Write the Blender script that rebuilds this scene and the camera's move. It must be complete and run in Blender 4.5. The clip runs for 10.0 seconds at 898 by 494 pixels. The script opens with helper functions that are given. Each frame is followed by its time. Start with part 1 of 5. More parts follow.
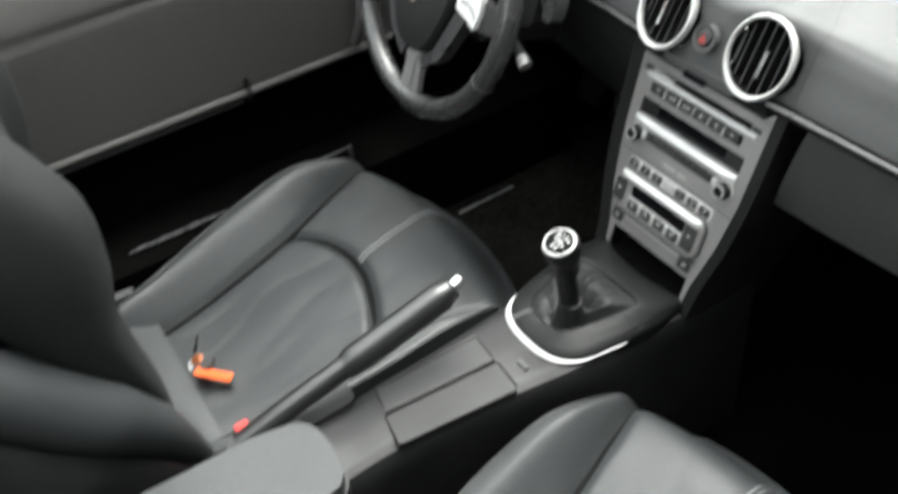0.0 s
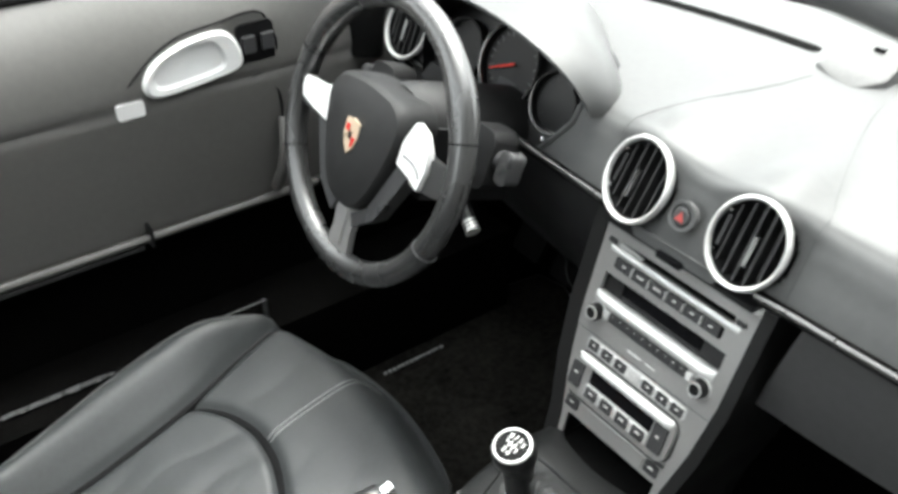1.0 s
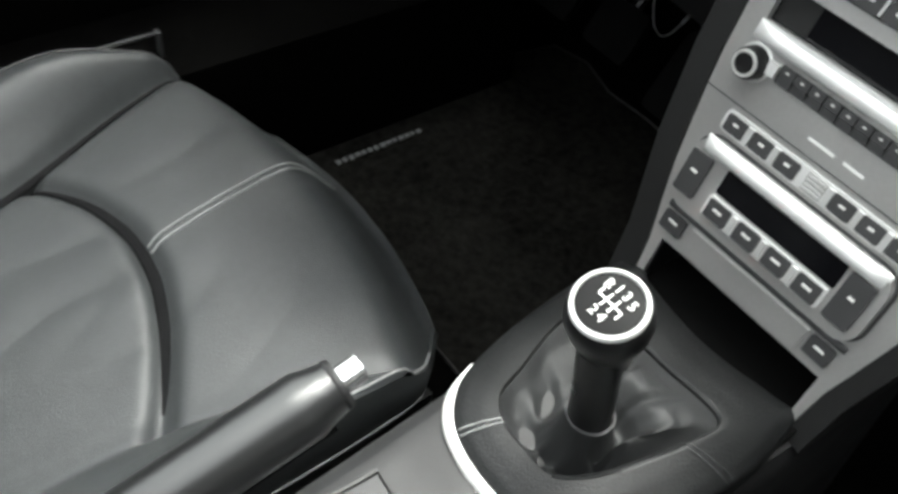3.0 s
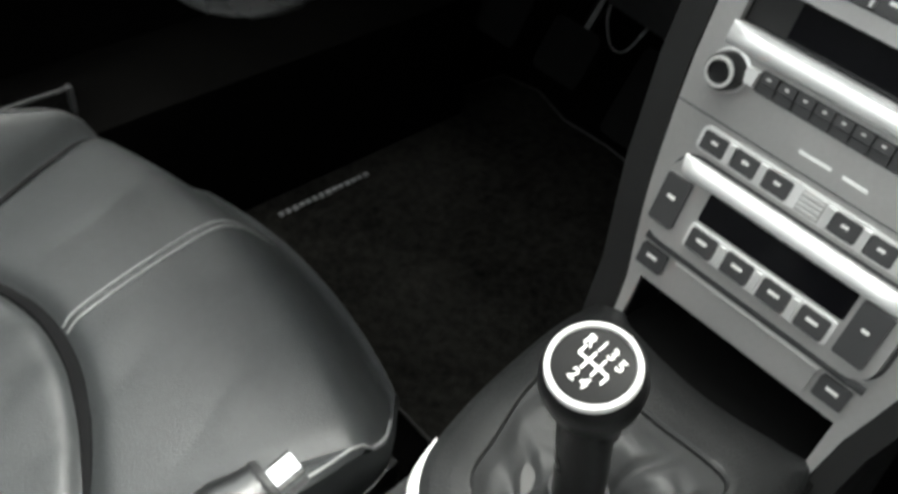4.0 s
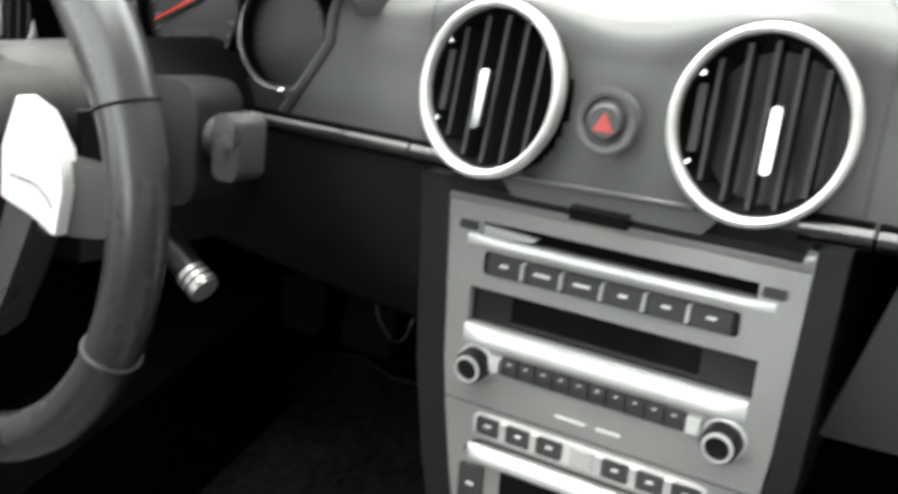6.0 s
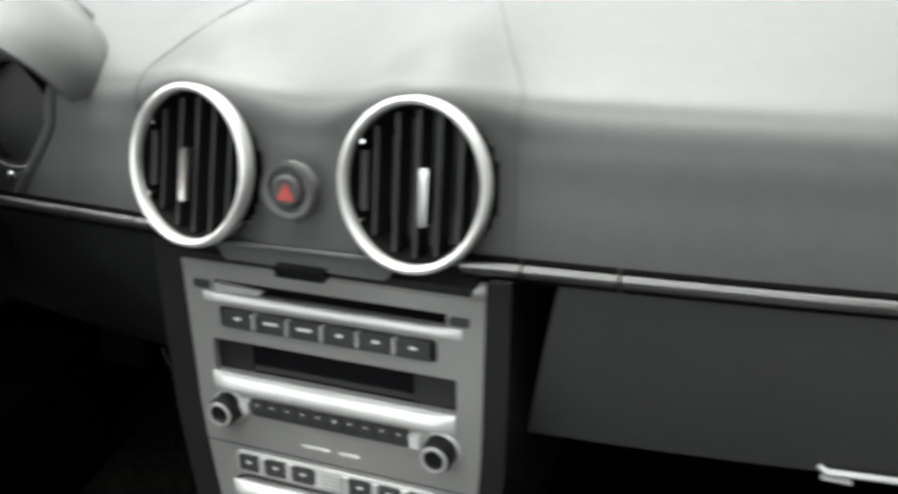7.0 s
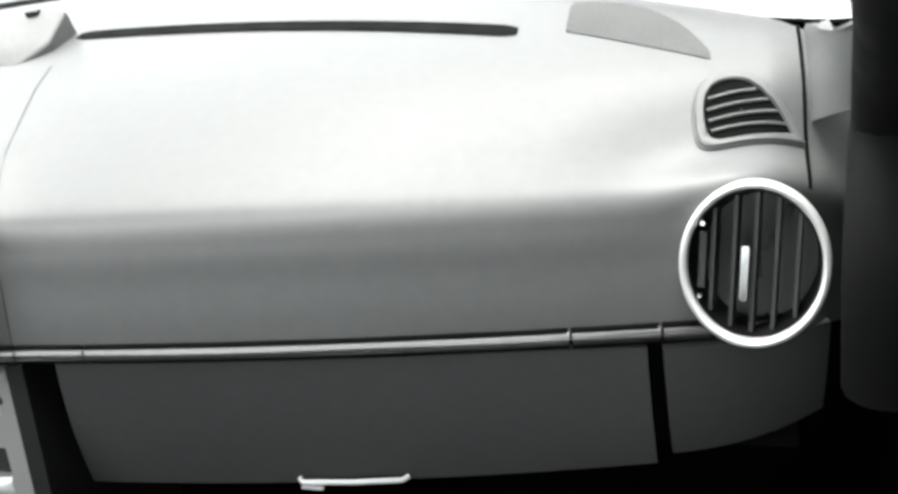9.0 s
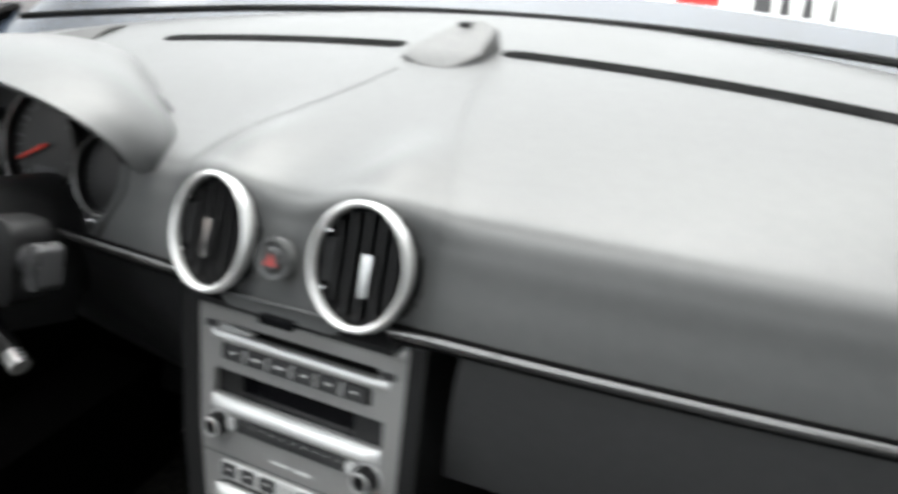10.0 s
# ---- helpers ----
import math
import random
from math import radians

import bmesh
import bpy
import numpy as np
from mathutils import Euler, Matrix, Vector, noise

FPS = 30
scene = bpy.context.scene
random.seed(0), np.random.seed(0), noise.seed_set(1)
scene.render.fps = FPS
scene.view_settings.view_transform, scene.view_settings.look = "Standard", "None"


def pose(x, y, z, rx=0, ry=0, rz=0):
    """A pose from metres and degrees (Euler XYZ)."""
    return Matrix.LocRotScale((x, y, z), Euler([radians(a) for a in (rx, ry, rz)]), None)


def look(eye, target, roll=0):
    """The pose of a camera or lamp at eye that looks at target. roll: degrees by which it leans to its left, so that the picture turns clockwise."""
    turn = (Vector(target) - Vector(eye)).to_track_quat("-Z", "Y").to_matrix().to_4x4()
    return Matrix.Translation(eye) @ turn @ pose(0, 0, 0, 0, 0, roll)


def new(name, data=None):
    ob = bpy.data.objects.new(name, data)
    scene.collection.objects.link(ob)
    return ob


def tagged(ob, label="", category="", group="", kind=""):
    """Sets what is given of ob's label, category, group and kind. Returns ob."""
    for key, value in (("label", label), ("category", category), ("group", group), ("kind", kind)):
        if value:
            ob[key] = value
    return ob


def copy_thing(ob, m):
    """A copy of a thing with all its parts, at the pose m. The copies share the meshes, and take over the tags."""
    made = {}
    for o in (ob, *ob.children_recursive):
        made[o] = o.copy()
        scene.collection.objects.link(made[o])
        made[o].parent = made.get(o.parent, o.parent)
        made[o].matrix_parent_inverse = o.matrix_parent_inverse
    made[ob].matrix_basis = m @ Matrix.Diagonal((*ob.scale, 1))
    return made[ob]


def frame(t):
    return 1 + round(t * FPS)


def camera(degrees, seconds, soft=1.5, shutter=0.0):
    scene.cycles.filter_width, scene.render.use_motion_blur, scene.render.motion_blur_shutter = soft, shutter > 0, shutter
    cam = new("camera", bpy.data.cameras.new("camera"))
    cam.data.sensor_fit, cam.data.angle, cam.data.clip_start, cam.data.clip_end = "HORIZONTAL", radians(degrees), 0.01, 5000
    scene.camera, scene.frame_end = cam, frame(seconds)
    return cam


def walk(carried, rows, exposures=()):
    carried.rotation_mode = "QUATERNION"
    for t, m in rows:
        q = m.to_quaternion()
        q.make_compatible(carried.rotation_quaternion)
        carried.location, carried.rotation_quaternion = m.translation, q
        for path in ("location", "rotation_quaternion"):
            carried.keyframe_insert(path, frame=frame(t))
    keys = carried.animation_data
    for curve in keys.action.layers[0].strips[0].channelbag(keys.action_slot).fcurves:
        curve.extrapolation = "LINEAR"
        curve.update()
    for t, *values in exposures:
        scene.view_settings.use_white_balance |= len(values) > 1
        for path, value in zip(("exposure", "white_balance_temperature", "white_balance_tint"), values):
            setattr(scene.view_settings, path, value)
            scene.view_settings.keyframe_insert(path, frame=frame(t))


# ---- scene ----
cam = camera(52.0, 10.0, 3.2, 0.5)
PATH = [
    (0, (0.664, -0.755, 1.204), (-0.611, -0.028, -0.155), -5.5),
    (0.3, (0.634, -0.761, 1.207), (-0.664, 0.106, -0.043), -4.2),
    (0.5, (0.602, -0.739, 1.21), (-0.7, 0.206, 0.022), -1.5),
    (1, (0.493, -0.679, 1.15), (-0.803, 0.303, -0.013), 1.1),
    (1.5, (0.392, -0.612, 1.013), (-0.833, 0.339, -0.249), 3.4),
    (2, (0.312, -0.571, 0.915), (-0.832, 0.363, -0.434), 8.4),
    (2.5, (0.23, -0.544, 0.833), (-0.807, 0.392, -0.598), 11.4),
    (2.7, (0.205, -0.528, 0.812), (-0.802, 0.395, -0.649), 10.6),
    (3.8, (0.132, -0.454, 0.723), (-0.849, 0.553, -0.7), 7.9),
    (4, (0.132, -0.452, 0.727), (-0.86, 0.583, -0.668), 7.2),
    (4.5, (0.141, -0.442, 0.753), (-0.906, 0.652, -0.553), -0.0),
    (5, (0.15, -0.443, 0.789), (-0.906, 0.735, -0.435), -3.4),
    (5.2, (0.155, -0.438, 0.805), (-0.901, 0.763, -0.396), -4.3),
    (6.3, (0.191, -0.404, 0.829), (-0.695, 1.084, -0.173), -5.6),
    (6.5, (0.211, -0.396, 0.845), (-0.619, 1.11, -0.178), -5.9),
    (7, (0.282, -0.383, 0.877), (-0.445, 1.116, -0.231), -8.1),
    (7.5, (0.38, -0.367, 0.895), (-0.289, 1.112, -0.274), -9.9),
    (8, (0.47, -0.377, 0.896), (-0.108, 1.167, -0.237), -8.1),
    (8.5, (0.564, -0.377, 0.912), (-0.005, 1.193, -0.188), -10.4),
    (8.8, (0.602, -0.381, 0.922), (0.014, 1.199, -0.161), -12.0),
    (9, (0.613, -0.391, 0.925), (0.023, 1.205, -0.126), -11.9),
    (9.5, (0.591, -0.418, 0.93), (-0.192, 1.143, -0.043), -8.6),
    (10, (0.456, -0.458, 0.947), (-0.506, 1.035, 0.028), -4.1),
]
EXPOSURE = [(0.0, 2.4, 6500, 4), (0.5, 2.75, 6500, 4), (1.5, 2.7, 6500, 4), (2.5, 2.6, 6500, 4), (4.0, 2.5, 6600, 3), (5.0, 3.3, 6700, 3), (6.5, 2.5, 6620, 3), (7.5, 2.2, 6600, 3), (8.5, 2.6, 6500, 5), (9.0, 2.55, 6500, 5), (10.0, 2.25, 6450, 6)]
walk(cam, [(t, look(eye, target, roll)) for t, eye, target, roll in PATH], EXPOSURE)

# ---- world, sun and exposure ----
SUN_EL, SUN_AZ = 70.0, -22.0
world = bpy.data.worlds.new("sky")
scene.world = world
world.use_nodes = True
wn = world.node_tree.nodes
wl = world.node_tree.links
wn.clear()
w_out = wn.new("ShaderNodeOutputWorld")
w_bg = wn.new("ShaderNodeBackground")
w_sky = wn.new("ShaderNodeTexSky")
w_sky.sky_type = "NISHITA"
w_sky.sun_disc = False
w_sky.sun_elevation = radians(SUN_EL)
w_sky.sun_rotation = radians(SUN_AZ)
w_sky.dust_density = 4.0
w_sky.ozone_density = 0.6
w_hsv = wn.new("ShaderNodeHueSaturation")
w_hsv.inputs["Saturation"].default_value = 0.12
w_bg.inputs["Strength"].default_value = 0.17
wl.new(w_sky.outputs["Color"], w_hsv.inputs["Color"])
wl.new(w_hsv.outputs["Color"], w_bg.inputs["Color"])
wl.new(w_bg.outputs["Background"], w_out.inputs["Surface"])

sun = new("sun", bpy.data.lights.new("sun", "SUN"))
sun.data.energy = 0.5
sun.data.angle = radians(35)
sun.data.color = (1.0, 0.98, 0.95)
sun.matrix_world = look((math.sin(radians(SUN_AZ)) * math.cos(radians(SUN_EL)), math.cos(radians(SUN_AZ)) * math.cos(radians(SUN_EL)), math.sin(radians(SUN_EL))), (0, 0, 0))
sun.location = (-1, 4, 6)


# ---- materials ----
def material(name, color, rough=0.5, metal=0.0, vary=0.15, scale=30.0, bump=0.0, bump_scale=400.0, coat=0.0, spec=0.5, smudge=0.1, mapping=None):
    """A surface with colour variation at two scales, uneven gloss and fine relief."""
    m = bpy.data.materials.new(name)
    m.use_nodes = True
    nt = m.node_tree
    b = nt.nodes["Principled BSDF"]
    co = nt.nodes.new("ShaderNodeTexCoord").outputs["Object"]
    big = nt.nodes.new("ShaderNodeTexNoise")
    big.inputs["Scale"].default_value = scale
    big.inputs["Detail"].default_value = 4
    fine = nt.nodes.new("ShaderNodeTexNoise")
    fine.inputs["Scale"].default_value = scale * 14
    fine.inputs["Detail"].default_value = 2
    for n in (big, fine):
        nt.links.new(co, n.inputs["Vector"])
    add = nt.nodes.new("ShaderNodeMath")
    add.operation = "ADD"
    nt.links.new(big.outputs["Fac"], add.inputs[0])
    nt.links.new(fine.outputs["Fac"], add.inputs[1])
    ramp = nt.nodes.new("ShaderNodeMapRange")
    ramp.inputs["From Min"].default_value, ramp.inputs["From Max"].default_value = 0.6, 1.4
    ramp.inputs["To Min"].default_value, ramp.inputs["To Max"].default_value = 1 - vary, 1 + vary
    nt.links.new(add.outputs[0], ramp.inputs["Value"])
    mul = nt.nodes.new("ShaderNodeVectorMath")
    mul.operation = "SCALE"
    mul.inputs[0].default_value = color
    nt.links.new(ramp.outputs[0], mul.inputs["Scale"])
    nt.links.new(mul.outputs[0], b.inputs["Base Color"])
    rr = nt.nodes.new("ShaderNodeMapRange")
    rr.inputs["From Min"].default_value, rr.inputs["From Max"].default_value = 0.3, 0.7
    rr.inputs["To Min"].default_value, rr.inputs["To Max"].default_value = max(0.02, rough - smudge), min(1, rough + smudge)
    nt.links.new(big.outputs["Fac"], rr.inputs["Value"])
    nt.links.new(rr.outputs[0], b.inputs["Roughness"])
    b.inputs["Metallic"].default_value = metal
    b.inputs["Specular IOR Level"].default_value = spec
    b.inputs["Coat Weight"].default_value = coat
    if bump:
        v = nt.nodes.new("ShaderNodeTexVoronoi")
        v.inputs["Scale"].default_value = bump_scale
        nt.links.new(co, v.inputs["Vector"])
        mixn = nt.nodes.new("ShaderNodeMath")
        mixn.operation = "ADD"
        nt.links.new(v.outputs["Distance"], mixn.inputs[0])
        nt.links.new(big.outputs["Fac"], mixn.inputs[1])
        bp = nt.nodes.new("ShaderNodeBump")
        bp.inputs["Strength"].default_value = bump
        bp.inputs["Distance"].default_value = 0.001
        nt.links.new(mixn.outputs[0], bp.inputs["Height"])
        nt.links.new(bp.outputs["Normal"], b.inputs["Normal"])
    return m


LEATHER = material("seat leather", (0.036, 0.0388, 0.0400), 0.47, bump=0.25, bump_scale=700, vary=0.14, scale=9, smudge=0.10, spec=0.45)
# Dark seams, and the shade painted into the seat's grooves.
SEAMSHADE = material("dark seam and crease shade", (0.006, 0.006, 0.0065), 0.8, bump=0.2, scale=40, spec=0.1)
PANELSEAM = material("thin panel seam", (0.038, 0.038, 0.038), 0.6, scale=40)
THREAD = material("grey stitching thread", (0.26, 0.265, 0.265), 0.7, scale=200)
DASH = material("dash skin", (0.090, 0.091, 0.091), 0.41, bump=0.08, bump_scale=900, vary=0.07, scale=7, spec=0.26, smudge=0.04)
DOORSKIN = material("door skin", (0.108, 0.105, 0.100), 0.40, bump=0.2, bump_scale=900, vary=0.08, scale=7)
TRIM = material("satin trim strip", (0.105, 0.105, 0.107), 0.28, metal=0.45, vary=0.04, scale=12, smudge=0.03)
DARK = material("dark plastic", (0.011, 0.011, 0.0115), 0.5, bump=0.2, bump_scale=1100, scale=14)
CAPBLACK = material("matt black cap", (0.0016, 0.0016, 0.0017), 0.5, scale=30, spec=0.12)
BLACK = material("black plastic", (0.004, 0.004, 0.0045), 0.4, scale=20)
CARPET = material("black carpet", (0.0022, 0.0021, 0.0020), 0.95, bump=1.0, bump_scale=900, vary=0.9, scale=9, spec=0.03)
SILVER = material("silver console paint", (0.50, 0.495, 0.485), 0.34, metal=0.6, vary=0.05, scale=25, smudge=0.05, bump=0.05, bump_scale=2500)
RING = material("bright satin metal", (0.76, 0.76, 0.75), 0.30, metal=0.5, vary=0.02, scale=12, smudge=0.02)
STRIP = material("polished satin strip", (0.21, 0.207, 0.203), 0.24, metal=0.85, vary=0.04, scale=12, smudge=0.04)
SATIN = material("silver painted plastic", (0.80, 0.80, 0.79), 0.33, metal=0.25, vary=0.015, scale=40, smudge=0.02)
# Near-black colour standing in for the shade inside slots, gaps and trays.
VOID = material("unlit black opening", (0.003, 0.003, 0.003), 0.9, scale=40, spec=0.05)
MESH = material("perforated grey speaker cover", (0.092, 0.092, 0.092), 0.9, bump=0.6, bump_scale=700, scale=30, spec=0.1)
PALE = material("pale silver lacquer", (0.84, 0.84, 0.83), 0.34, vary=0.02, scale=40, smudge=0.04)
CHROME = material("chrome", (0.85, 0.85, 0.85), 0.12, metal=1.0, vary=0.02, scale=40, smudge=0.04)
KEYCAP = material("dark grey button", (0.048, 0.048, 0.049), 0.45, vary=0.08, scale=60)
SCREEN = material("dark display glass", (0.004, 0.004, 0.005), 0.12, vary=0.1, scale=20, smudge=0.04)
LEGEND = material("white legend print", (0.8, 0.8, 0.78), 0.6, vary=0.04, scale=60)
KNOBSKIN = material("black knob leather", (0.0028, 0.0028, 0.0030), 0.36, bump=0.15, bump_scale=900, scale=20)
WHEELSKIN = material("worn shiny wheel leather", (0.034, 0.034, 0.034), 0.27, bump=0.1, bump_scale=900, vary=0.08, scale=12, smudge=0.03, spec=1.0, coat=0.15)
RED = material("red plastic", (0.6, 0.02, 0.015), 0.4, scale=40)
DIMRED = material("dim red print", (0.35, 0.05, 0.045), 0.5, scale=40)
NEEDLE = material("red needle", (0.9, 0.03, 0.01), 0.4, scale=40)
ORANGE = material("orange tag", (0.72, 0.095, 0.006), 0.5, scale=50)
COPPER = material("copper-brown metal", (0.42, 0.14, 0.06), 0.35, metal=0.6, scale=60)
GOLD = material("pale gold enamel", (0.66, 0.52, 0.38), 0.35, metal=0.3, scale=60)
GROUND = material("pale concrete", (0.55, 0.55, 0.54), 0.9, bump=0.4, bump_scale=60, scale=1.2)
PAINT = material("white car paint", (0.75, 0.75, 0.75), 0.25, metal=0.3, coat=0.6, vary=0.02, scale=3)
# Strong colour mottling stands in for streaks of reflected sky.
BONNET = material("blue-grey paint with mottled reflections", (0.10, 0.12, 0.15), 0.22, metal=0.6, vary=0.6, scale=5, coat=0.5)
BROWN = material("brown-grey car paint", (0.23, 0.20, 0.185), 0.35, metal=0.3, coat=0.5, vary=0.03, scale=3)
RUBBER = material("black rubber", (0.0035, 0.0035, 0.0035), 0.8, scale=30, spec=0.1)
# Blue-grey mottling again paints in reflections, here on the cowl.
COWL = material("cowl plastic with mottled reflections", (0.020, 0.025, 0.034), 0.15, vary=0.7, scale=6)
SEATSHELL = material("dark seat plastic", (0.02, 0.02, 0.021), 0.5, bump=0.2, bump_scale=900, scale=15)
CHEEK = material("dark padded cheek skin", (0.012, 0.012, 0.012), 0.5, bump=0.1, bump_scale=900, scale=12, spec=0.4)
SHIFTSKIN = material("creased dark grey shift leather", (0.0095, 0.0100, 0.0103), 0.46, bump=0.30, bump_scale=700, vary=0.15, scale=30, smudge=0.06, spec=0.30)
BOOTSKIN = material("creased matt boot leather", (0.022, 0.0227, 0.0232), 0.55, bump=0.25, bump_scale=900, vary=0.10, scale=25, smudge=0.03, spec=0.35)
HUBSKIN = material("grained airbag cover", (0.010, 0.010, 0.0102), 0.55, bump=0.3, bump_scale=1200, scale=20)
# Darker, duller copy of the seat leather; paints shade onto the backrests.
BACKSHADE = material("black leather backrest, shade put into its colour cloth", (0.017, 0.0178, 0.0182), 0.75, bump=0.3, bump_scale=900, vary=0.2, scale=8, spec=0.25)
LOWERDASH = material("grained lower dash plastic", (0.062, 0.062, 0.062), 0.60, bump=0.15, bump_scale=1100, vary=0.08, scale=7, spec=0.12)
MATPILE = material("worn black mat pile", (0.0140, 0.0135, 0.0120), 0.95, bump=1.0, bump_scale=700, vary=0.9, scale=7, spec=0.05)
GRIP = material("smooth dark grip leather", (0.0085, 0.0088, 0.0090), 0.30, bump=0.05, bump_scale=900, scale=12, vary=0.08, smudge=0.04, spec=0.9)
SENSORGREY = material("pale grey grained plastic", (0.105, 0.105, 0.104), 0.6, bump=0.3, bump_scale=1100, scale=15)
WALLGREY = material("dark shading wall", (0.07, 0.07, 0.07), 0.9, bump=0.5, bump_scale=60, scale=2)
BACKING = material("grey hard plastic", (0.05, 0.05, 0.052), 0.5, bump=0.2, bump_scale=900, scale=15)


def glass_material():
    m = bpy.data.materials.new("clear glass")
    m.use_nodes = True
    nt = m.node_tree
    nt.nodes.clear()
    out = nt.nodes.new("ShaderNodeOutputMaterial")
    mix = nt.nodes.new("ShaderNodeMixShader")
    tr = nt.nodes.new("ShaderNodeBsdfTransparent")
    gl = nt.nodes.new("ShaderNodeBsdfGlossy")
    gl.inputs["Roughness"].default_value = 0.03
    mix.inputs[0].default_value = 0.05
    nt.links.new(tr.outputs[0], mix.inputs[1])
    nt.links.new(gl.outputs[0], mix.inputs[2])
    nt.links.new(mix.outputs[0], out.inputs[0])
    return m


GLASS = glass_material()


# ---- builders ----
def thing(name, place, label, category, group="", kind=""):
    ob = new(name)
    ob.empty_display_size = 0.05
    ob.location = place
    return tagged(ob, label, category, group, kind)


def base_of(ob):
    while ob.parent:
        ob = ob.parent
    return Vector(ob.location)


def mesh_of(name, bm, mat, smooth=True):
    bmesh.ops.recalc_face_normals(bm, faces=bm.faces)
    me = bpy.data.meshes.new(name)
    bm.to_mesh(me)
    bm.free()
    me.materials.append(mat)
    if smooth:
        me.polygons.foreach_set("use_smooth", [True] * len(me.polygons))
        me.set_sharp_from_angle(angle=radians(38))
    return me


def part(name, bm, mat, parent, label=""):
    """One mesh under a thing or a part; bm is in world places."""
    bmesh.ops.translate(bm, verts=bm.verts, vec=-base_of(parent))
    ob = new(name, mesh_of(name, bm, mat))
    ob.parent = parent
    if label:
        ob["label"] = label
    return ob


def solo(name, bm, mat, label, category, group="", kind=""):
    """One mesh that is a whole thing; its origin is put at its base."""
    vs = [v.co for v in bm.verts]
    mid = Vector((sum(v.x for v in vs) / len(vs), sum(v.y for v in vs) / len(vs), min(v.z for v in vs)))
    bmesh.ops.translate(bm, verts=bm.verts, vec=-mid)
    ob = new(name, mesh_of(name, bm, mat))
    ob.location = mid
    return tagged(ob, label, category, group, kind)


def grid(f, nu, nv, thick=0.0, wrap=False):
    bm = bmesh.new()
    rows = [[bm.verts.new(f(i / nu, j / nv)) for j in range(nv + 1)] for i in range(nu if wrap else nu + 1)]
    n = len(rows)
    for i in range(nu):
        for j in range(nv):
            a, b = rows[i % n], rows[(i + 1) % n]
            bm.faces.new((a[j], b[j], b[j + 1], a[j + 1]))
    if thick:
        bmesh.ops.recalc_face_normals(bm, faces=bm.faces)
        bmesh.ops.solidify(bm, geom=bm.faces[:], thickness=thick)
    return bm


def prism(outline, z0, z1, m=None, bevel=0.0, seg=2):
    bm = bmesh.new()
    lo = [bm.verts.new((x, y, z0)) for x, y in outline]
    hi = [bm.verts.new((x, y, z1)) for x, y in outline]
    n = len(lo)
    bm.faces.new(lo[::-1])
    bm.faces.new(hi)
    for i in range(n):
        bm.faces.new((lo[i], lo[(i + 1) % n], hi[(i + 1) % n], hi[i]))
    if bevel:
        edges = [e for e in bm.edges if e.calc_face_angle(0) > 0.5]
        bmesh.ops.bevel(bm, geom=edges, offset=bevel, segments=seg, affect="EDGES", profile=0.5, clamp_overlap=True)
    if m is not None:
        bm.transform(m)
    return bm


def box(x0, x1, y0, y1, z0, z1, m=None, bevel=0.0, seg=2):
    return prism([(x0, y0), (x1, y0), (x1, y1), (x0, y1)], z0, z1, m, bevel, seg)


def rounded(w, h, r, n=5, cx=0.0, cy=0.0):
    """Outline of a rounded rectangle."""
    pts = []
    for sx, sy, a0 in ((1, 1, 0), (-1, 1, 90), (-1, -1, 180), (1, -1, 270)):
        for k in range(n + 1):
            a = radians(a0 + 90 * k / n)
            pts.append((cx + sx * (w / 2 - r) + r * math.cos(a), cy + sy * (h / 2 - r) + r * math.sin(a)))
    return pts


def smooth_line(pts, n=8):
    """Catmull-Rom through the points."""
    p = [Vector(q) for q in pts]
    p = [2 * p[0] - p[1]] + p + [2 * p[-1] - p[-2]]
    out = []
    for i in range(1, len(p) - 2):
        for k in range(n):
            t = k / n
            out.append(0.5 * (2 * p[i] + (p[i + 1] - p[i - 1]) * t + (2 * p[i - 1] - 5 * p[i] + 4 * p[i + 1] - p[i + 2]) * t * t + (3 * p[i] - p[i - 1] - 3 * p[i + 1] + p[i + 2]) * t**3))
    return out + [p[-2]]


def closed_line(pts, n=4):
    """Catmull-Rom through a closed ring of 2D points."""
    m = len(pts)
    p = [Vector((x, y, 0)) for x, y in pts]
    out = []
    for i in range(m):
        a, b, c, d = p[i - 1], p[i], p[(i + 1) % m], p[(i + 2) % m]
        for k in range(n):
            t = k / n
            q = 0.5 * (2 * b + (c - a) * t + (2 * a - 5 * b + 4 * c - d) * t * t + (3 * b - a - 3 * c + d) * t**3)
            out.append((q.x, q.y))
    return out


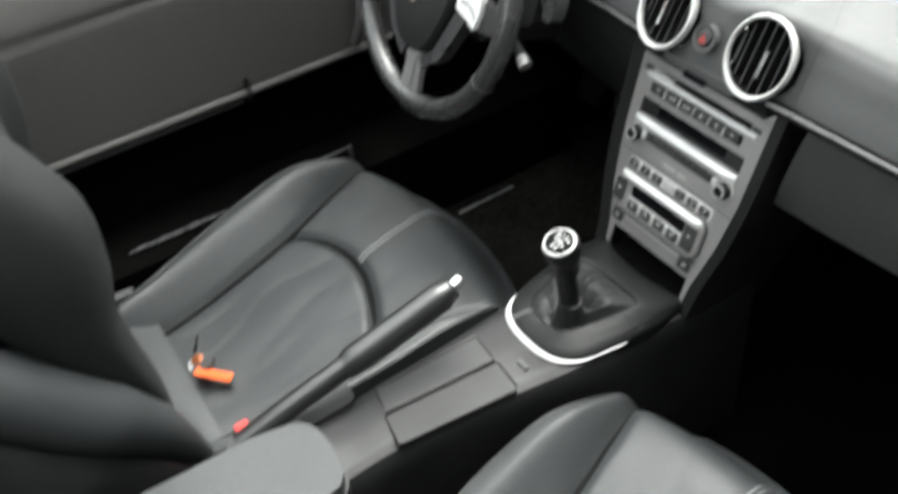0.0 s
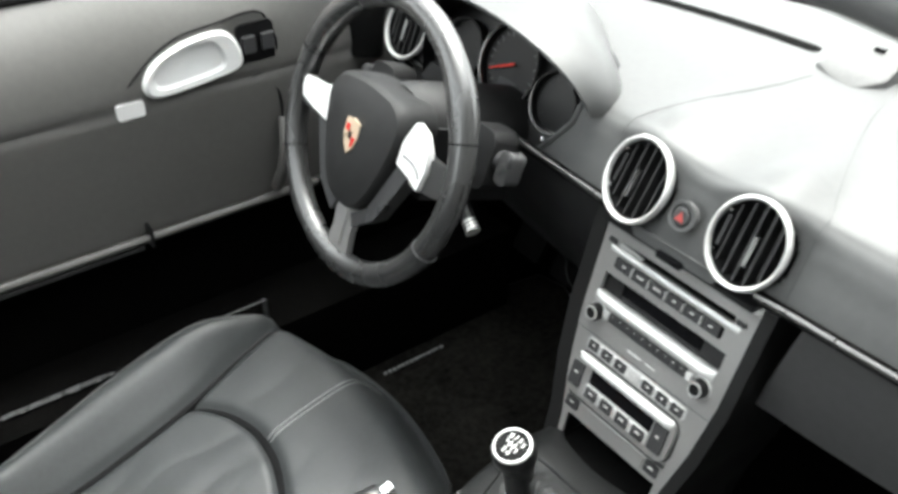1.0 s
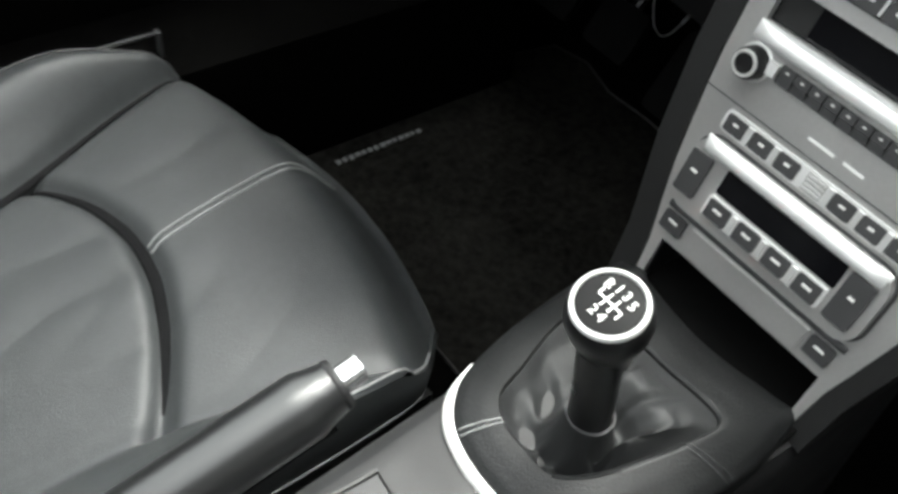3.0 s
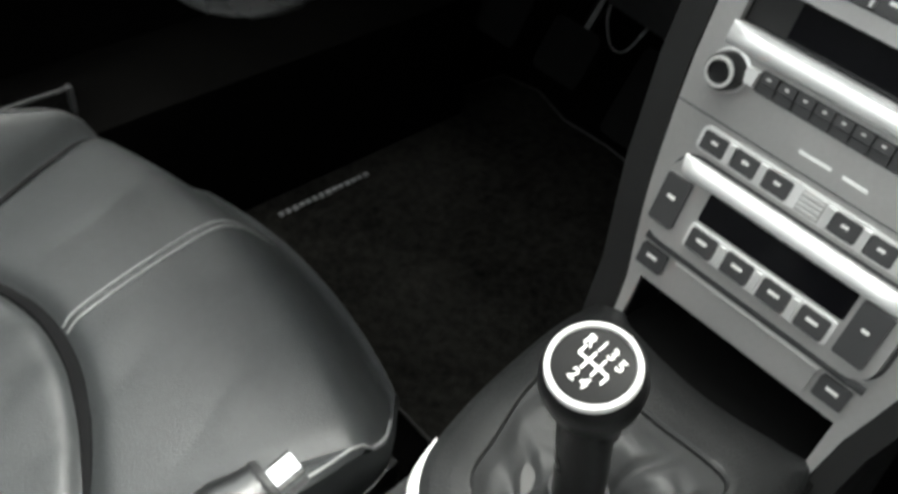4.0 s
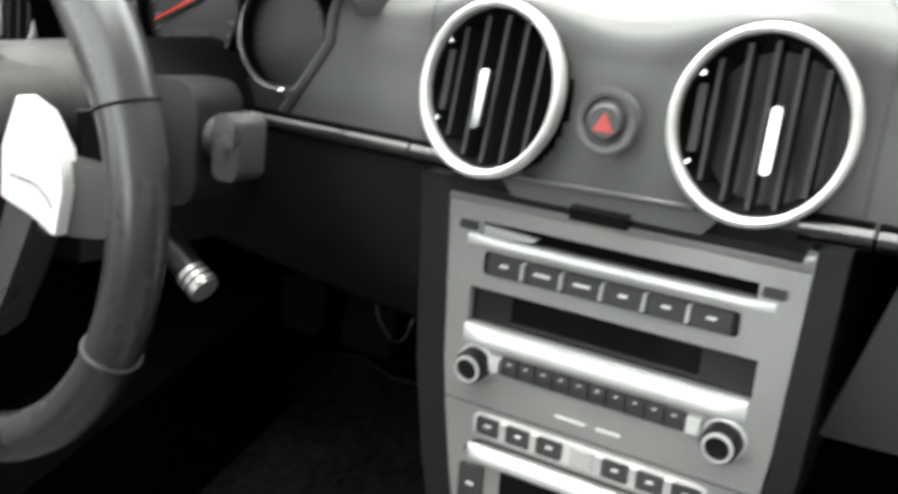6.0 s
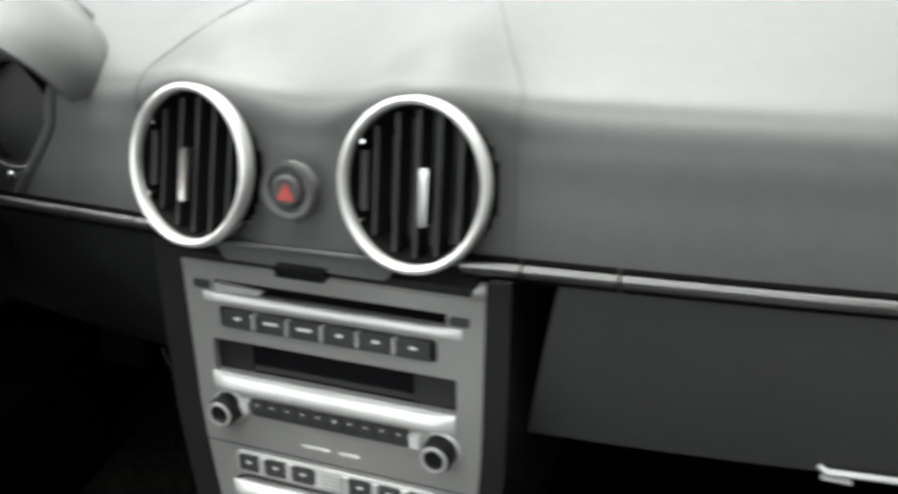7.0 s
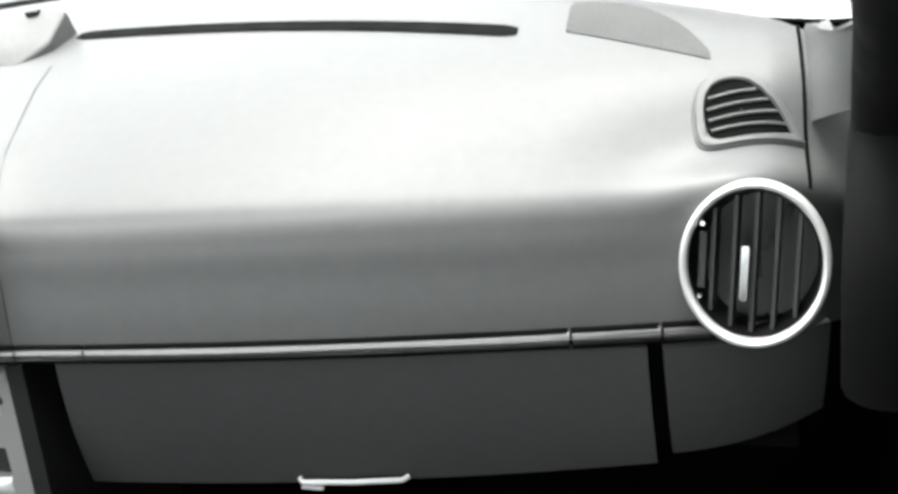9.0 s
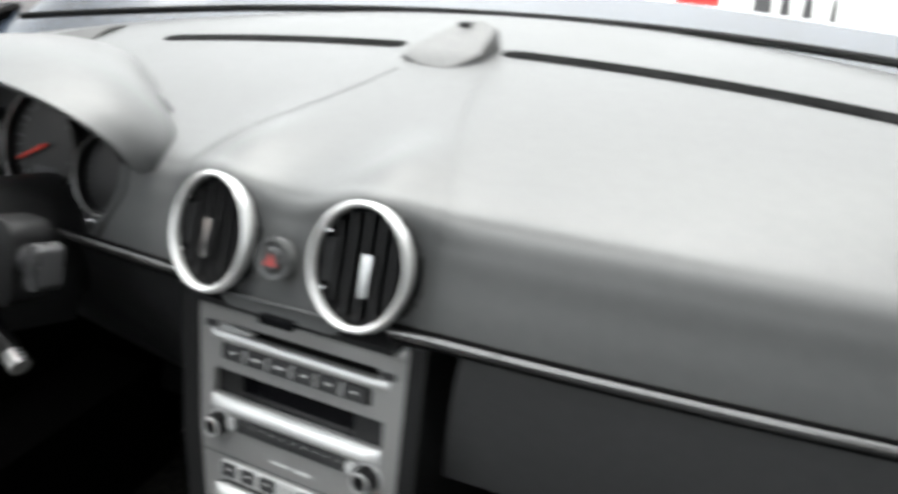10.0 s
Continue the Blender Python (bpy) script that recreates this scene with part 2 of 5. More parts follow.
def tube(pts, r, n=10, closed=False, flat=1.0, up=None):
    """A tube along points; r a number or one a point; flat squeezes it along its second axis."""
    p = [Vector(q) for q in pts]
    rs = r if isinstance(r, (list, tuple)) else [r] * len(p)
    bm = bmesh.new()
    rings = []
    side = None
    for i, q in enumerate(p):
        a = p[(i - 1) % len(p)] if closed or i else p[i]
        b = p[(i + 1) % len(p)] if closed or i < len(p) - 1 else p[i]
        d = (b - a).normalized()
        if up is not None:
            side = d.cross(Vector(up)).normalized()
        elif side is None:
            side = d.orthogonal().normalized()
        else:
            side = (side - d * side.dot(d)).normalized()
        oth = d.cross(side)
        rings.append([bm.verts.new(q + rs[i] * (math.cos(2 * math.pi * k / n) * side + flat * math.sin(2 * math.pi * k / n) * oth)) for k in range(n)])
    m = len(rings)
    for i in range(m if closed else m - 1):
        a, b = rings[i], rings[(i + 1) % m]
        for k in range(n):
            bm.faces.new((a[k], a[(k + 1) % n], b[(k + 1) % n], b[k]))
    if not closed:
        bm.faces.new(rings[0][::-1])
        bm.faces.new(rings[-1])
    return bm


def lathe(profile, n=40, m=None, closed=False):
    """Turns (radius, height) points about z."""
    bm = bmesh.new()
    rings = []
    for r, z in profile:
        if r < 1e-6:
            rings.append([bm.verts.new((0, 0, z))])
        else:
            rings.append([bm.verts.new((r * math.cos(2 * math.pi * k / n), r * math.sin(2 * math.pi * k / n), z)) for k in range(n)])
    pairs = list(zip(rings, rings[1:])) + ([(rings[-1], rings[0])] if closed else [])
    for a, b in pairs:
        for k in range(n):
            q = [a[k % len(a)], a[(k + 1) % len(a)], b[(k + 1) % len(b)], b[k % len(b)]]
            q = [v for i, v in enumerate(q) if v not in q[:i]]
            if len(q) > 2:
                bm.faces.new(q)
    if m is not None:
        bm.transform(m)
    return bm


def axes(origin, right, up):
    """A pose whose x is right, y up and z towards the viewer."""
    x, y = Vector(right).normalized(), Vector(up)
    y = (y - x * x.dot(y)).normalized()
    z = x.cross(y)
    m = Matrix((x, y, z)).transposed().to_4x4()
    m.translation = origin
    return m


def lerp(a, b, t):
    return a + (b - a) * t


def curve_at(keys, t):
    """Smooth interpolation in (t, value) keys, with the slope carried through them."""
    if t <= keys[0][0]:
        return keys[0][1]
    if t >= keys[-1][0]:
        return keys[-1][1]
    n = len(keys)

    def slope(i):
        a, b = keys[max(i - 1, 0)], keys[min(i + 1, n - 1)]
        return (b[1] - a[1]) / (b[0] - a[0])

    for i in range(n - 1):
        (t0, v0), (t1, v1) = keys[i], keys[i + 1]
        if t <= t1:
            h = t1 - t0
            s = (t - t0) / h
            return v0 * (1 + 2 * s) * (1 - s) ** 2 + v1 * s * s * (3 - 2 * s) + h * (slope(i) * s * (1 - s) ** 2 + slope(i + 1) * s * s * (s - 1))


# ---- ground, floor and the closed body round the cabin ----
FLOOR = -0.04
solo("ground", grid(lambda u, v: (lerp(-300, 300, u), lerp(-300, 300, v), -0.26), 30, 30), GROUND, "pale bright concrete ground around the car", "ground", kind="structure")


def floor_f(u, v):
    x, y = lerp(-0.76, 0.76, u), lerp(-1.25, 0.62, v)
    up = 0.30 * max(0.0, (y - 0.445) / 0.175) ** 1.2
    return (x, y, FLOOR + up + 0.002 * noise.noise((x * 14, y * 14, 0)))


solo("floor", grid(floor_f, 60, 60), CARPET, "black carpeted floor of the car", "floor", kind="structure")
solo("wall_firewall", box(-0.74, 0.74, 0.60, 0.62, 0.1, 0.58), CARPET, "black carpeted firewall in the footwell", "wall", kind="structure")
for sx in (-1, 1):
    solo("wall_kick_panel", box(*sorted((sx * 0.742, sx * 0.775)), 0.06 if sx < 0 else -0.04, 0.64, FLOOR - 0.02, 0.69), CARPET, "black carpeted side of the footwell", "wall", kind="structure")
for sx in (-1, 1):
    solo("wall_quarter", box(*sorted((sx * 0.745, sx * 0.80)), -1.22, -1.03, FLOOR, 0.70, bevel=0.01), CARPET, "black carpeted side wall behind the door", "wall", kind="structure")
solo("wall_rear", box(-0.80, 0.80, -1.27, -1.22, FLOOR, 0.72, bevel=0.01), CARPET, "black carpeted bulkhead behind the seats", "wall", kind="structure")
# Unseen wall, added to block sky light from the passenger side.
solo("wall_unseen_shade", box(1.55, 1.75, -4.0, 2.2, -0.26, 3.1, bevel=0.01), WALLGREY, "plain dark wall out of view, added to shade the cabin", "wall", kind="structure")


# ---- dashboard ----
def front_edge(x):
    return 0.445 - 0.42 * x * x


def sstep(a, b, t):
    s = min(1, max(0, (t - a) / (b - a)))
    return s * s * (3 - 2 * s)


VENT_X = 0.074
CX = -0.376  # middle of the instruments
FACE = [(0.009, 0.572), (0.0165, 0.594), (0.0250, 0.615), (0.0340, 0.6370), (0.0460, 0.6525), (0.0760, 0.6645)]


def dash_profile(x):
    bow = 0.20 * x * x
    mid = -0.012 * math.exp(-((x / 0.07) ** 2))
    f = front_edge(x)
    low = 0.08 * x * x
    pts = [(y + bow + mid, z + 0.0035 - low) for y, z in FACE]
    y0 = pts[-1][0]
    top = 0.055 * x * x
    pts += [(lerp(y0, f, 0.33), 0.688 - top), (lerp(y0, f, 0.68), 0.699 - top), (f, 0.700 - top), (f + 0.012, 0.688 - top)]
    return pts


def dash_point(x, v):
    p = dash_profile(x)
    n = len(p) - 1
    i = min(int(v * n), n - 1)
    t = v * n - i
    q = [p[max(i - 1, 0)], p[i], p[i + 1], p[min(i + 2, n)]]
    y, z = (0.5 * (2 * q[1][k] + (q[2][k] - q[0][k]) * t + (2 * q[0][k] - 5 * q[1][k] + 4 * q[2][k] - q[3][k]) * t * t + (3 * q[1][k] - q[0][k] - 3 * q[2][k] + q[3][k]) * t**3) for k in (0, 1))
    for c, amp in ((-VENT_X, 0.024), (VENT_X, 0.024), (-0.624, 0.017), (0.624, 0.017)):
        w = amp * math.exp(-(((x - c) / 0.046) ** 2)) * math.exp(-(((v - 0.44) / (0.10 if v < 0.44 else 0.13)) ** 2))
        y, z = y - 0.6 * w, z + 0.8 * w
        if abs(c) < 0.3:
            z += 0.0080 * math.exp(-(((x - c) / 0.034) ** 2)) * math.exp(-(((v - 0.57) / 0.045) ** 2))
    end = sstep(0.635, 0.70, abs(x))
    fall = sstep(0.652, 0.750, abs(x)) ** 1.3 * (1 - 0.95 * sstep(0.44, 0.62, v))
    return Vector((x, y + 0.02 * end * (1 - v) + 0.10 * fall * (1 - v), z - 0.012 * end - 0.075 * fall))


dash = thing("dashboard", (0, 0.2, 0.56), "dark grey soft skinned dashboard with rounded top", "dashboard")

VT = radians(25)
YAW = radians(9)
VENTS = [axes((-VENT_X, 0.007, 0.626), (math.cos(radians(8)), -math.sin(radians(8)), 0), (math.sin(VT) * math.sin(radians(8)), math.sin(VT) * math.cos(radians(8)), math.cos(VT))), axes((VENT_X + 0.002, 0.007, 0.627), (1, 0, 0), (0, math.sin(VT), math.cos(VT)))]
for sx in (1, -1):
    VENTS.append(axes((sx * 0.624, 0.078, 0.6005), (math.cos(YAW), -sx * math.sin(YAW), 0), (sx * math.sin(VT) * math.sin(YAW), math.sin(VT) * math.cos(YAW), math.cos(VT))))
VENTS = [m @ Matrix.Diagonal((0.99, 1.045, 1, 1) if k == 0 else (0.955, 0.985, 1, 1) if k == 1 else (0.90, 0.995, 1.0, 1)) for k, m in enumerate(VENTS)]


def dash_top(x, y, lift=0.0):
    """The place on the skin at this x and y, a little above it."""
    a, b = 0.3, 0.9
    for _ in range(24):
        m = (a + b) / 2
        a, b = (m, b) if dash_point(x, m).y < y else (a, m)
    return dash_point(x, a) + Vector((0, 0, lift))


skin = grid(lambda u, v: dash_point(lerp(-0.738, 0.738, u), v), 436, 110)
gone = []
for f in skin.faces:
    c = f.calc_center_median()
    for m in VENTS:
        q = m.inverted() @ c
        if (abs(q.z) < 0.03 and math.hypot(q.x, q.y) < 0.0455) or (abs(c.x - CX) < 0.122 + 0.044 * min(1, max(0, (c.z - 0.572) / 0.055)) and c.z > 0.572 and c.y < 0.16 and abs(c.x - CX) < 0.195 - 1.15 * max(0.0, c.y - 0.060)):
            gone.append(f)
            break
bmesh.ops.delete(skin, geom=gone, context="FACES")
part("dash_skin", skin, DASH, dash)
# seams of the middle panel, from the face up to the sun sensor
for sx in (-1, 1):
    line = []
    for k in range(25):
        v = lerp(0.0, 0.72, k / 24)
        x = sx * (0.128 - 0.085 * sstep(0.50, 0.75, v))
        line.append(dash_point(x, v) + Vector((0, -0.0004, 0.0004)))
    part("seam", tube(line, 0.0003, 6), PANELSEAM, dash)
for sx in (-1, 1):
    part("end_joint", tube([dash_point(sx * 0.658, lerp(0.42, 0.985, k / 20)) + Vector((0, 0, 0.0002)) for k in range(21)], 0.0014, 6), VOID, dash)
# demister slots near the windscreen
for x0, x1 in ((-0.39, -0.080), (0.036, 0.460)):
    def slot_f(u, v, x0=x0, x1=x1):
        x = lerp(x0, x1, u)
        w = 0.0078 * min(1, 0.5 + 30 * u, 0.5 + 30 * (1 - u)) + 0.001
        y = 0.318 - 0.25 * x * x + lerp(-w, w, v)
        return dash_top(x, y, 0.0012)
    part("demister_slot", grid(slot_f, 40, 3, 0.001), VOID, dash, "narrow black demister slot")


# speaker covers at the corners of the dash top
def speaker_f(sx):
    def f(u, v):
        x = lerp(0.497, 0.600, u)
        far = lerp(0.315, 0.222, u**2.6)
        near = lerp(0.261, 0.214, u)
        y = lerp(near, far, v)
        p = dash_top(x, y, 0.0008 + 0.004 * math.sin(math.pi * v) * (1 - u))
        return (sx * p.x, p.y, p.z)
    return f


for sx in (-1, 1):
    part("speaker_cover", grid(speaker_f(sx), 20, 8, 0.002), MESH, dash, "grey perforated speaker cover")

# satin strip along the lower edge of the skin, in pieces
for x0, x1 in ((-0.66, -0.56), (-0.558, -0.51), (-0.508, -0.187), (-0.185, -0.133), (-0.131, -0.098), (0.100, 0.134), (0.136, 0.188), (0.190, 0.513), (0.515, 0.568), (0.570, 0.652)):
    pts = []
    for k in range(17):
        x = lerp(x0, x1, k / 16)
        p = dash_point(x, 0)
        pts.append((x, p.y - 0.003, 0.5790 - 0.075 * x * x))
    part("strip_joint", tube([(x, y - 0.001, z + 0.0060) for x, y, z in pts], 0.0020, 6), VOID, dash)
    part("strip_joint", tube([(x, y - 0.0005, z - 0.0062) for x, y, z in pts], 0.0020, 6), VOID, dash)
    part("trim_strip", tube(pts, 0.0054, 16, flat=1.0, up=(0, 0, 1)), STRIP, dash, "satin grey trim strip")
# lip and small sensor between the middle vents
part("lip", prism([(-0.055, 0.0), (0.055, 0.0), (0.065, 0.012), (-0.065, 0.012)], -0.004, 0.0, axes((0, -0.0065, 0.5685), (1, 0, 0), (0, 0.30, 1)), 0.0015), DASH, dash)
part("lip_edge", tube([(lerp(-0.056, 0.050, k / 12), -0.0050, 0.5800 + 0.0025 * k / 12) for k in range(13)], 0.0016, 8), DASH, dash)
part("lower_lip", box(-0.105, 0.105, 0.0, 0.02, 0.560, 0.566, bevel=0.002), DARK, dash)
part("sensor_window", box(-0.017, 0.017, -0.012, 0.01, 0.5645, 0.5715, bevel=0.002), SCREEN, dash, "small black sensor window")

# sun sensor housing on the top
def sensor_housing():
    # faceted wedge whose flat top rises towards the windscreen
    plan = [(-0.060, 0.278), (-0.036, 0.268), (0.001, 0.259), (0.028, 0.289), (0.028, 0.328), (0.006, 0.338), (-0.020, 0.334), (-0.058, 0.292)]
    mx, my = -0.014, 0.298
    hm = bmesh.new()
    low = [hm.verts.new((x, y, 0.686)) for x, y in plan]
    top = [hm.verts.new((lerp(x, mx, 0.06), lerp(y, my, 0.06), 0.6945 + 0.40 * (y - 0.260))) for x, y in plan]
    n = len(plan)
    for k in range(n):
        hm.faces.new((low[k], low[(k + 1) % n], top[(k + 1) % n], top[k]))
    hm.faces.new(top)
    hm.faces.new(low[::-1])
    bmesh.ops.bevel(hm, geom=[e for e in hm.edges if all(v in top for v in e.verts)], offset=0.003, segments=3, profile=0.5, affect="EDGES")
    return hm


sensor = thing("sun_sensor", (0, 0.285, 0.69), "grey plastic sensor housing on the dash top", "sensor")
part("housing", sensor_housing(), SENSORGREY, sensor)
part("lens", box(-0.016, -0.004, 0.322, 0.329, 0.7160, 0.7250, bevel=0.0015), BLACK, sensor, "small black lens")

# glove box and the panels below the strip
glove = thing("glove_box", (0.35, 0.03, 0.43), "dark grey closed glove box lid below the strip", "glove box")


def lid_f(u, v):
    x = lerp(lerp(0.154, 0.122, v), 0.560, u)
    z = lerp(0.570 - 0.08 * x * x, lerp(0.432, 0.433, u), v)
    y = 0.012 + 0.17 * x * x + 0.003 * v + 0.016 * max(0, v - 0.30) ** 2 + 0.03 * max(0, 0.25 - v) ** 2
    return (x, y, z)


part("lid", grid(lid_f, 40, 20, 0.006), LOWERDASH, glove)


part("handle", tube([(0.302, 0.0352, 0.4400), (0.305, 0.0318, 0.4400), (0.344, 0.0350, 0.4398), (0.381, 0.0402, 0.4393), (0.385, 0.0447, 0.4393)], 0.0021, 10), SATIN, glove, "bright metal pull handle")
part("latch", box(0.303, 0.320, 0.031, 0.034, 0.4332, 0.4350, None, 0.0008, 2), SATIN, glove)
part("joint_backing", box(0.555, 0.574, 0.092, 0.096, 0.45, 0.553), VOID, glove)


def end_f(u, v):
    x = lerp(0.570, 0.672, u)
    z = lerp(0.569 - 0.08 * x * x, lerp(0.432, 0.440, u**3), v)
    y = 0.012 + 0.17 * x * x + 0.008 * v + 0.012 * v * v + 0.022 * u**2
    return (x, y, z)


part("end_panel", grid(end_f, 20, 16, 0.006), LOWERDASH, dash)
part("end_panel", grid(lambda u, v: (-end_f(u, v)[0], end_f(u, v)[1] + 0.01, end_f(u, v)[2]), 20, 16, 0.006), LOWERDASH, dash)


# knee panel below the steering column
def knee_f(u, v):
    x = lerp(-0.13, -0.60, u)
    z = lerp(0.57, 0.36, v)
    return (x, 0.02 + 0.17 * x * x + 0.08 * v * v, z - 0.08 * x * x * (1 - v))


part("knee_panel", grid(knee_f, 30, 16, 0.006), SEATSHELL, dash)
# Added bright tube standing in for footwell glints of unknown source.
part("glint_hook", tube(smooth_line([(-0.256, 0.102, 0.366), (-0.254, 0.100, 0.352), (-0.246, 0.099, 0.337), (-0.236, 0.099, 0.333), (-0.226, 0.099, 0.343), (-0.217, 0.102, 0.364)], 5), [0.0005 + 0.0011 * abs(k / 12.5 - 1) for k in range(26)], 8), TRIM, dash, "hook shape added for bright glints under the knee panel")
# Near-black sheet painting the shade under the dash.
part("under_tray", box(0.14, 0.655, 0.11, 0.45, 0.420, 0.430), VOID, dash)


# ---- air vents ----
def build_vent():
    v = thing("air_vent", (0, 0, 0), "round air vent with bright metal ring and black vertical slats", "air vent", "round dash vents")
    part("ring", lathe([(0.0430, -0.004), (0.0430, 0.001), (0.0437, 0.0030), (0.0457, 0.0042), (0.0476, 0.0030), (0.0484, 0.0005), (0.0484, -0.003), (0.046, -0.008)], 64, closed=True), RING, v, "bright satin metal ring")
    part("housing", lathe([(0.0425, -0.002), (0.041, -0.010), (0.038, -0.034), (0.0, -0.036)], 48), BLACK, v)
    for k in range(5):
        x = -0.0272 + 0.0136 * k
        h = math.sqrt(0.0405**2 - x * x)
        part("slat", prism([(x - 0.0012, -h), (x + 0.0012, -h), (x + 0.0012, h), (x - 0.0012, h)], -0.024, -0.006, pose(0, 0, 0), 0.0004, 1), DARK, v)
    part("tab", prism(rounded(0.0050, 0.032, 0.0018, 4, -0.0055, -0.006), -0.010, -0.0005, None, 0.0008), CHROME, v, "ribbed metal adjuster tab")
    part("thumbwheel", box(-0.0360, -0.0315, -0.0165, 0.0165, -0.014, -0.004, None, 0.0015), DARK, v)
    for s in (-1, 1):
        part("pin", lathe([(0.0, 0.0), (0.0012, 0.0), (0.0012, -0.006), (0.0, -0.006)], 10, pose(-0.034, s * 0.0215, -0.001)), CHROME, v)
    return v


vent = build_vent()
vent.matrix_basis = VENTS[0]
for m, shift in zip(VENTS[1:], (0.012, 0.0, 0.0)):
    for ob in copy_thing(vent, m).children:
        if ob.name.startswith("tab"):
            ob.location.x += shift

# side window demister grilles above the outer vents
def build_grille(sx):
    """A grille let into the skin: a narrow groove, a flush frame, dark slots and curved slats."""
    g = thing("demister_grille", (sx * 0.620, 0.170, 0.63), "small half-round demister grille with black slots on the dash", "air vent", "side demister grilles")
    turn = radians(15)

    def skin_at(u, v, w=0.0):
        x, y = 0.6190 + u * math.cos(turn) - v * math.sin(turn), 0.1725 + u * math.sin(turn) + v * math.cos(turn)
        p = dash_top(x, y)
        nrm = (dash_top(x + 0.004, y) - dash_top(x - 0.004, y)).cross(dash_top(x, y + 0.004) - dash_top(x, y - 0.004)).normalized()
        p = p + nrm * w
        return Vector((sx * p.x, p.y, p.z))

    out = closed_line([(-0.029, -0.0225), (0.002, -0.0240), (0.030, -0.0225), (0.0330, -0.0180), (0.025, 0.004), (0.012, 0.0225), (-0.006, 0.0280), (-0.021, 0.0215), (-0.030, 0.002)], 6)
    n = len(out)

    def ringed(steps):
        bm = bmesh.new()
        r = [[bm.verts.new(skin_at(x * k, y * k, w)) for x, y in out] for k, w in steps]
        for a, b in zip(r, r[1:]):
            for q in range(n):
                bm.faces.new((a[q], a[(q + 1) % n], b[(q + 1) % n], b[q]))
        return bm

    part("groove", ringed([(1.035, -0.001), (1.03, 0.0012), (0.98, 0.0012), (0.975, -0.001)]), PANELSEAM, g)
    part("frame", ringed([(0.985, -0.002), (0.98, 0.0022), (0.94, 0.0034), (0.80, 0.0034), (0.77, 0.0026), (0.76, 0.0010)]), DASH, g)
    hole = bmesh.new()
    rows = [[hole.verts.new(skin_at(x * k, y * k, 0.0014)) for x, y in out] for k in (0.78, 0.5, 0.25, 0.02)]
    for a, b in zip(rows, rows[1:]):
        for q in range(n):
            hole.faces.new((a[q], a[(q + 1) % n], b[(q + 1) % n], b[q]))
    part("backing", hole, VOID, g)
    for k in range(4):
        y = -0.0115 + 0.0073 * k
        x0, x1 = -0.0218 + (0.0, 0.0002, 0.0010, 0.0035)[k], (0.0235, 0.0210, 0.0175, 0.0125)[k]
        part("slat", tube([skin_at(lerp(x0, x1, i / 8), y + 0.0010 * math.sin(math.pi * i / 8), 0.0022) for i in range(9)], 0.00115, 8), DASH, g)
    return g


build_grille(1)
build_grille(-1)

# hazard button
hz = thing("hazard_button", (0, 0.002, 0.62), "round black hazard light button with dim red triangle", "button")
HM = axes((0, -0.002, 0.621), (1, 0, 0), (0, math.sin(radians(20)), math.cos(radians(20))))
part("collar", lathe([(0.0, -0.008), (0.0168, -0.008), (0.0168, 0.0002), (0.0160, 0.0010), (0.0140, 0.0008), (0.0128, 0.0002), (0.0118, -0.002), (0.0, -0.002)], 48, HM), DASH, hz)
part("groove", lathe([(0.0164, 0.0002), (0.0168, 0.0008), (0.0177, 0.0008), (0.0180, 0.0)], 48, HM, True), PANELSEAM, hz)
part("cap", lathe([(0.0, -0.003), (0.0098, -0.003), (0.0098, 0.0012), (0.008, 0.0024), (0.0, 0.0018)], 32, HM), KEYCAP, hz)
part("triangle", prism([(-0.0058, -0.005), (0.0058, -0.005), (0.0, 0.0055)], 0.0014, 0.0030, HM, 0.0006), DIMRED, hz, "dim red triangle")


# ---- centre stack ----
SA = radians(15.8)
S_TOP = Vector((0, 0.0156, 0.562))
SM = axes(S_TOP, (1, 0, 0), (0, math.sin(SA), math.cos(SA)))
HW = [(0.0, 0.1095), (0.13, 0.1055), (0.20, 0.097), (0.235, 0.090), (0.27, 0.0815), (0.31, 0.0775)]


def half(s):
    for (a, va), (b, vb) in zip(HW, HW[1:]):
        if s <= b:
            return lerp(va, vb, (s - a) / (b - a))
    return HW[-1][1]


def plate(bm, s0, s1, h, x0=None, x1=None, deep=0.006):
    """A piece of the fascia between two heights; it reaches the tapered edges unless told otherwise."""
    n = 6
    side_l = [(-half(lerp(s0, s1, k / n)) if x0 is None else x0, -lerp(s0, s1, k / n)) for k in range(n + 1)]
    side_r = [(half(lerp(s0, s1, k / n)) if x1 is None else x1, -lerp(s0, s1, k / n)) for k in range(n + 1)]
    out = side_l + side_r[::-1]
    lo = [bm.verts.new((x, y, h - deep)) for x, y in out]
    hi = [bm.verts.new((x, y, h)) for x, y in out]
    m = len(out)
    bm.faces.new(hi)
    bm.faces.new(lo[::-1])
    for i in range(m):
        bm.faces.new((lo[i], lo[(i + 1) % m], hi[(i + 1) % m], hi[i]))


stack = thing("centre_stack", (0, -0.05, 0.27), "silver painted centre stack with radio and climate controls", "centre console")
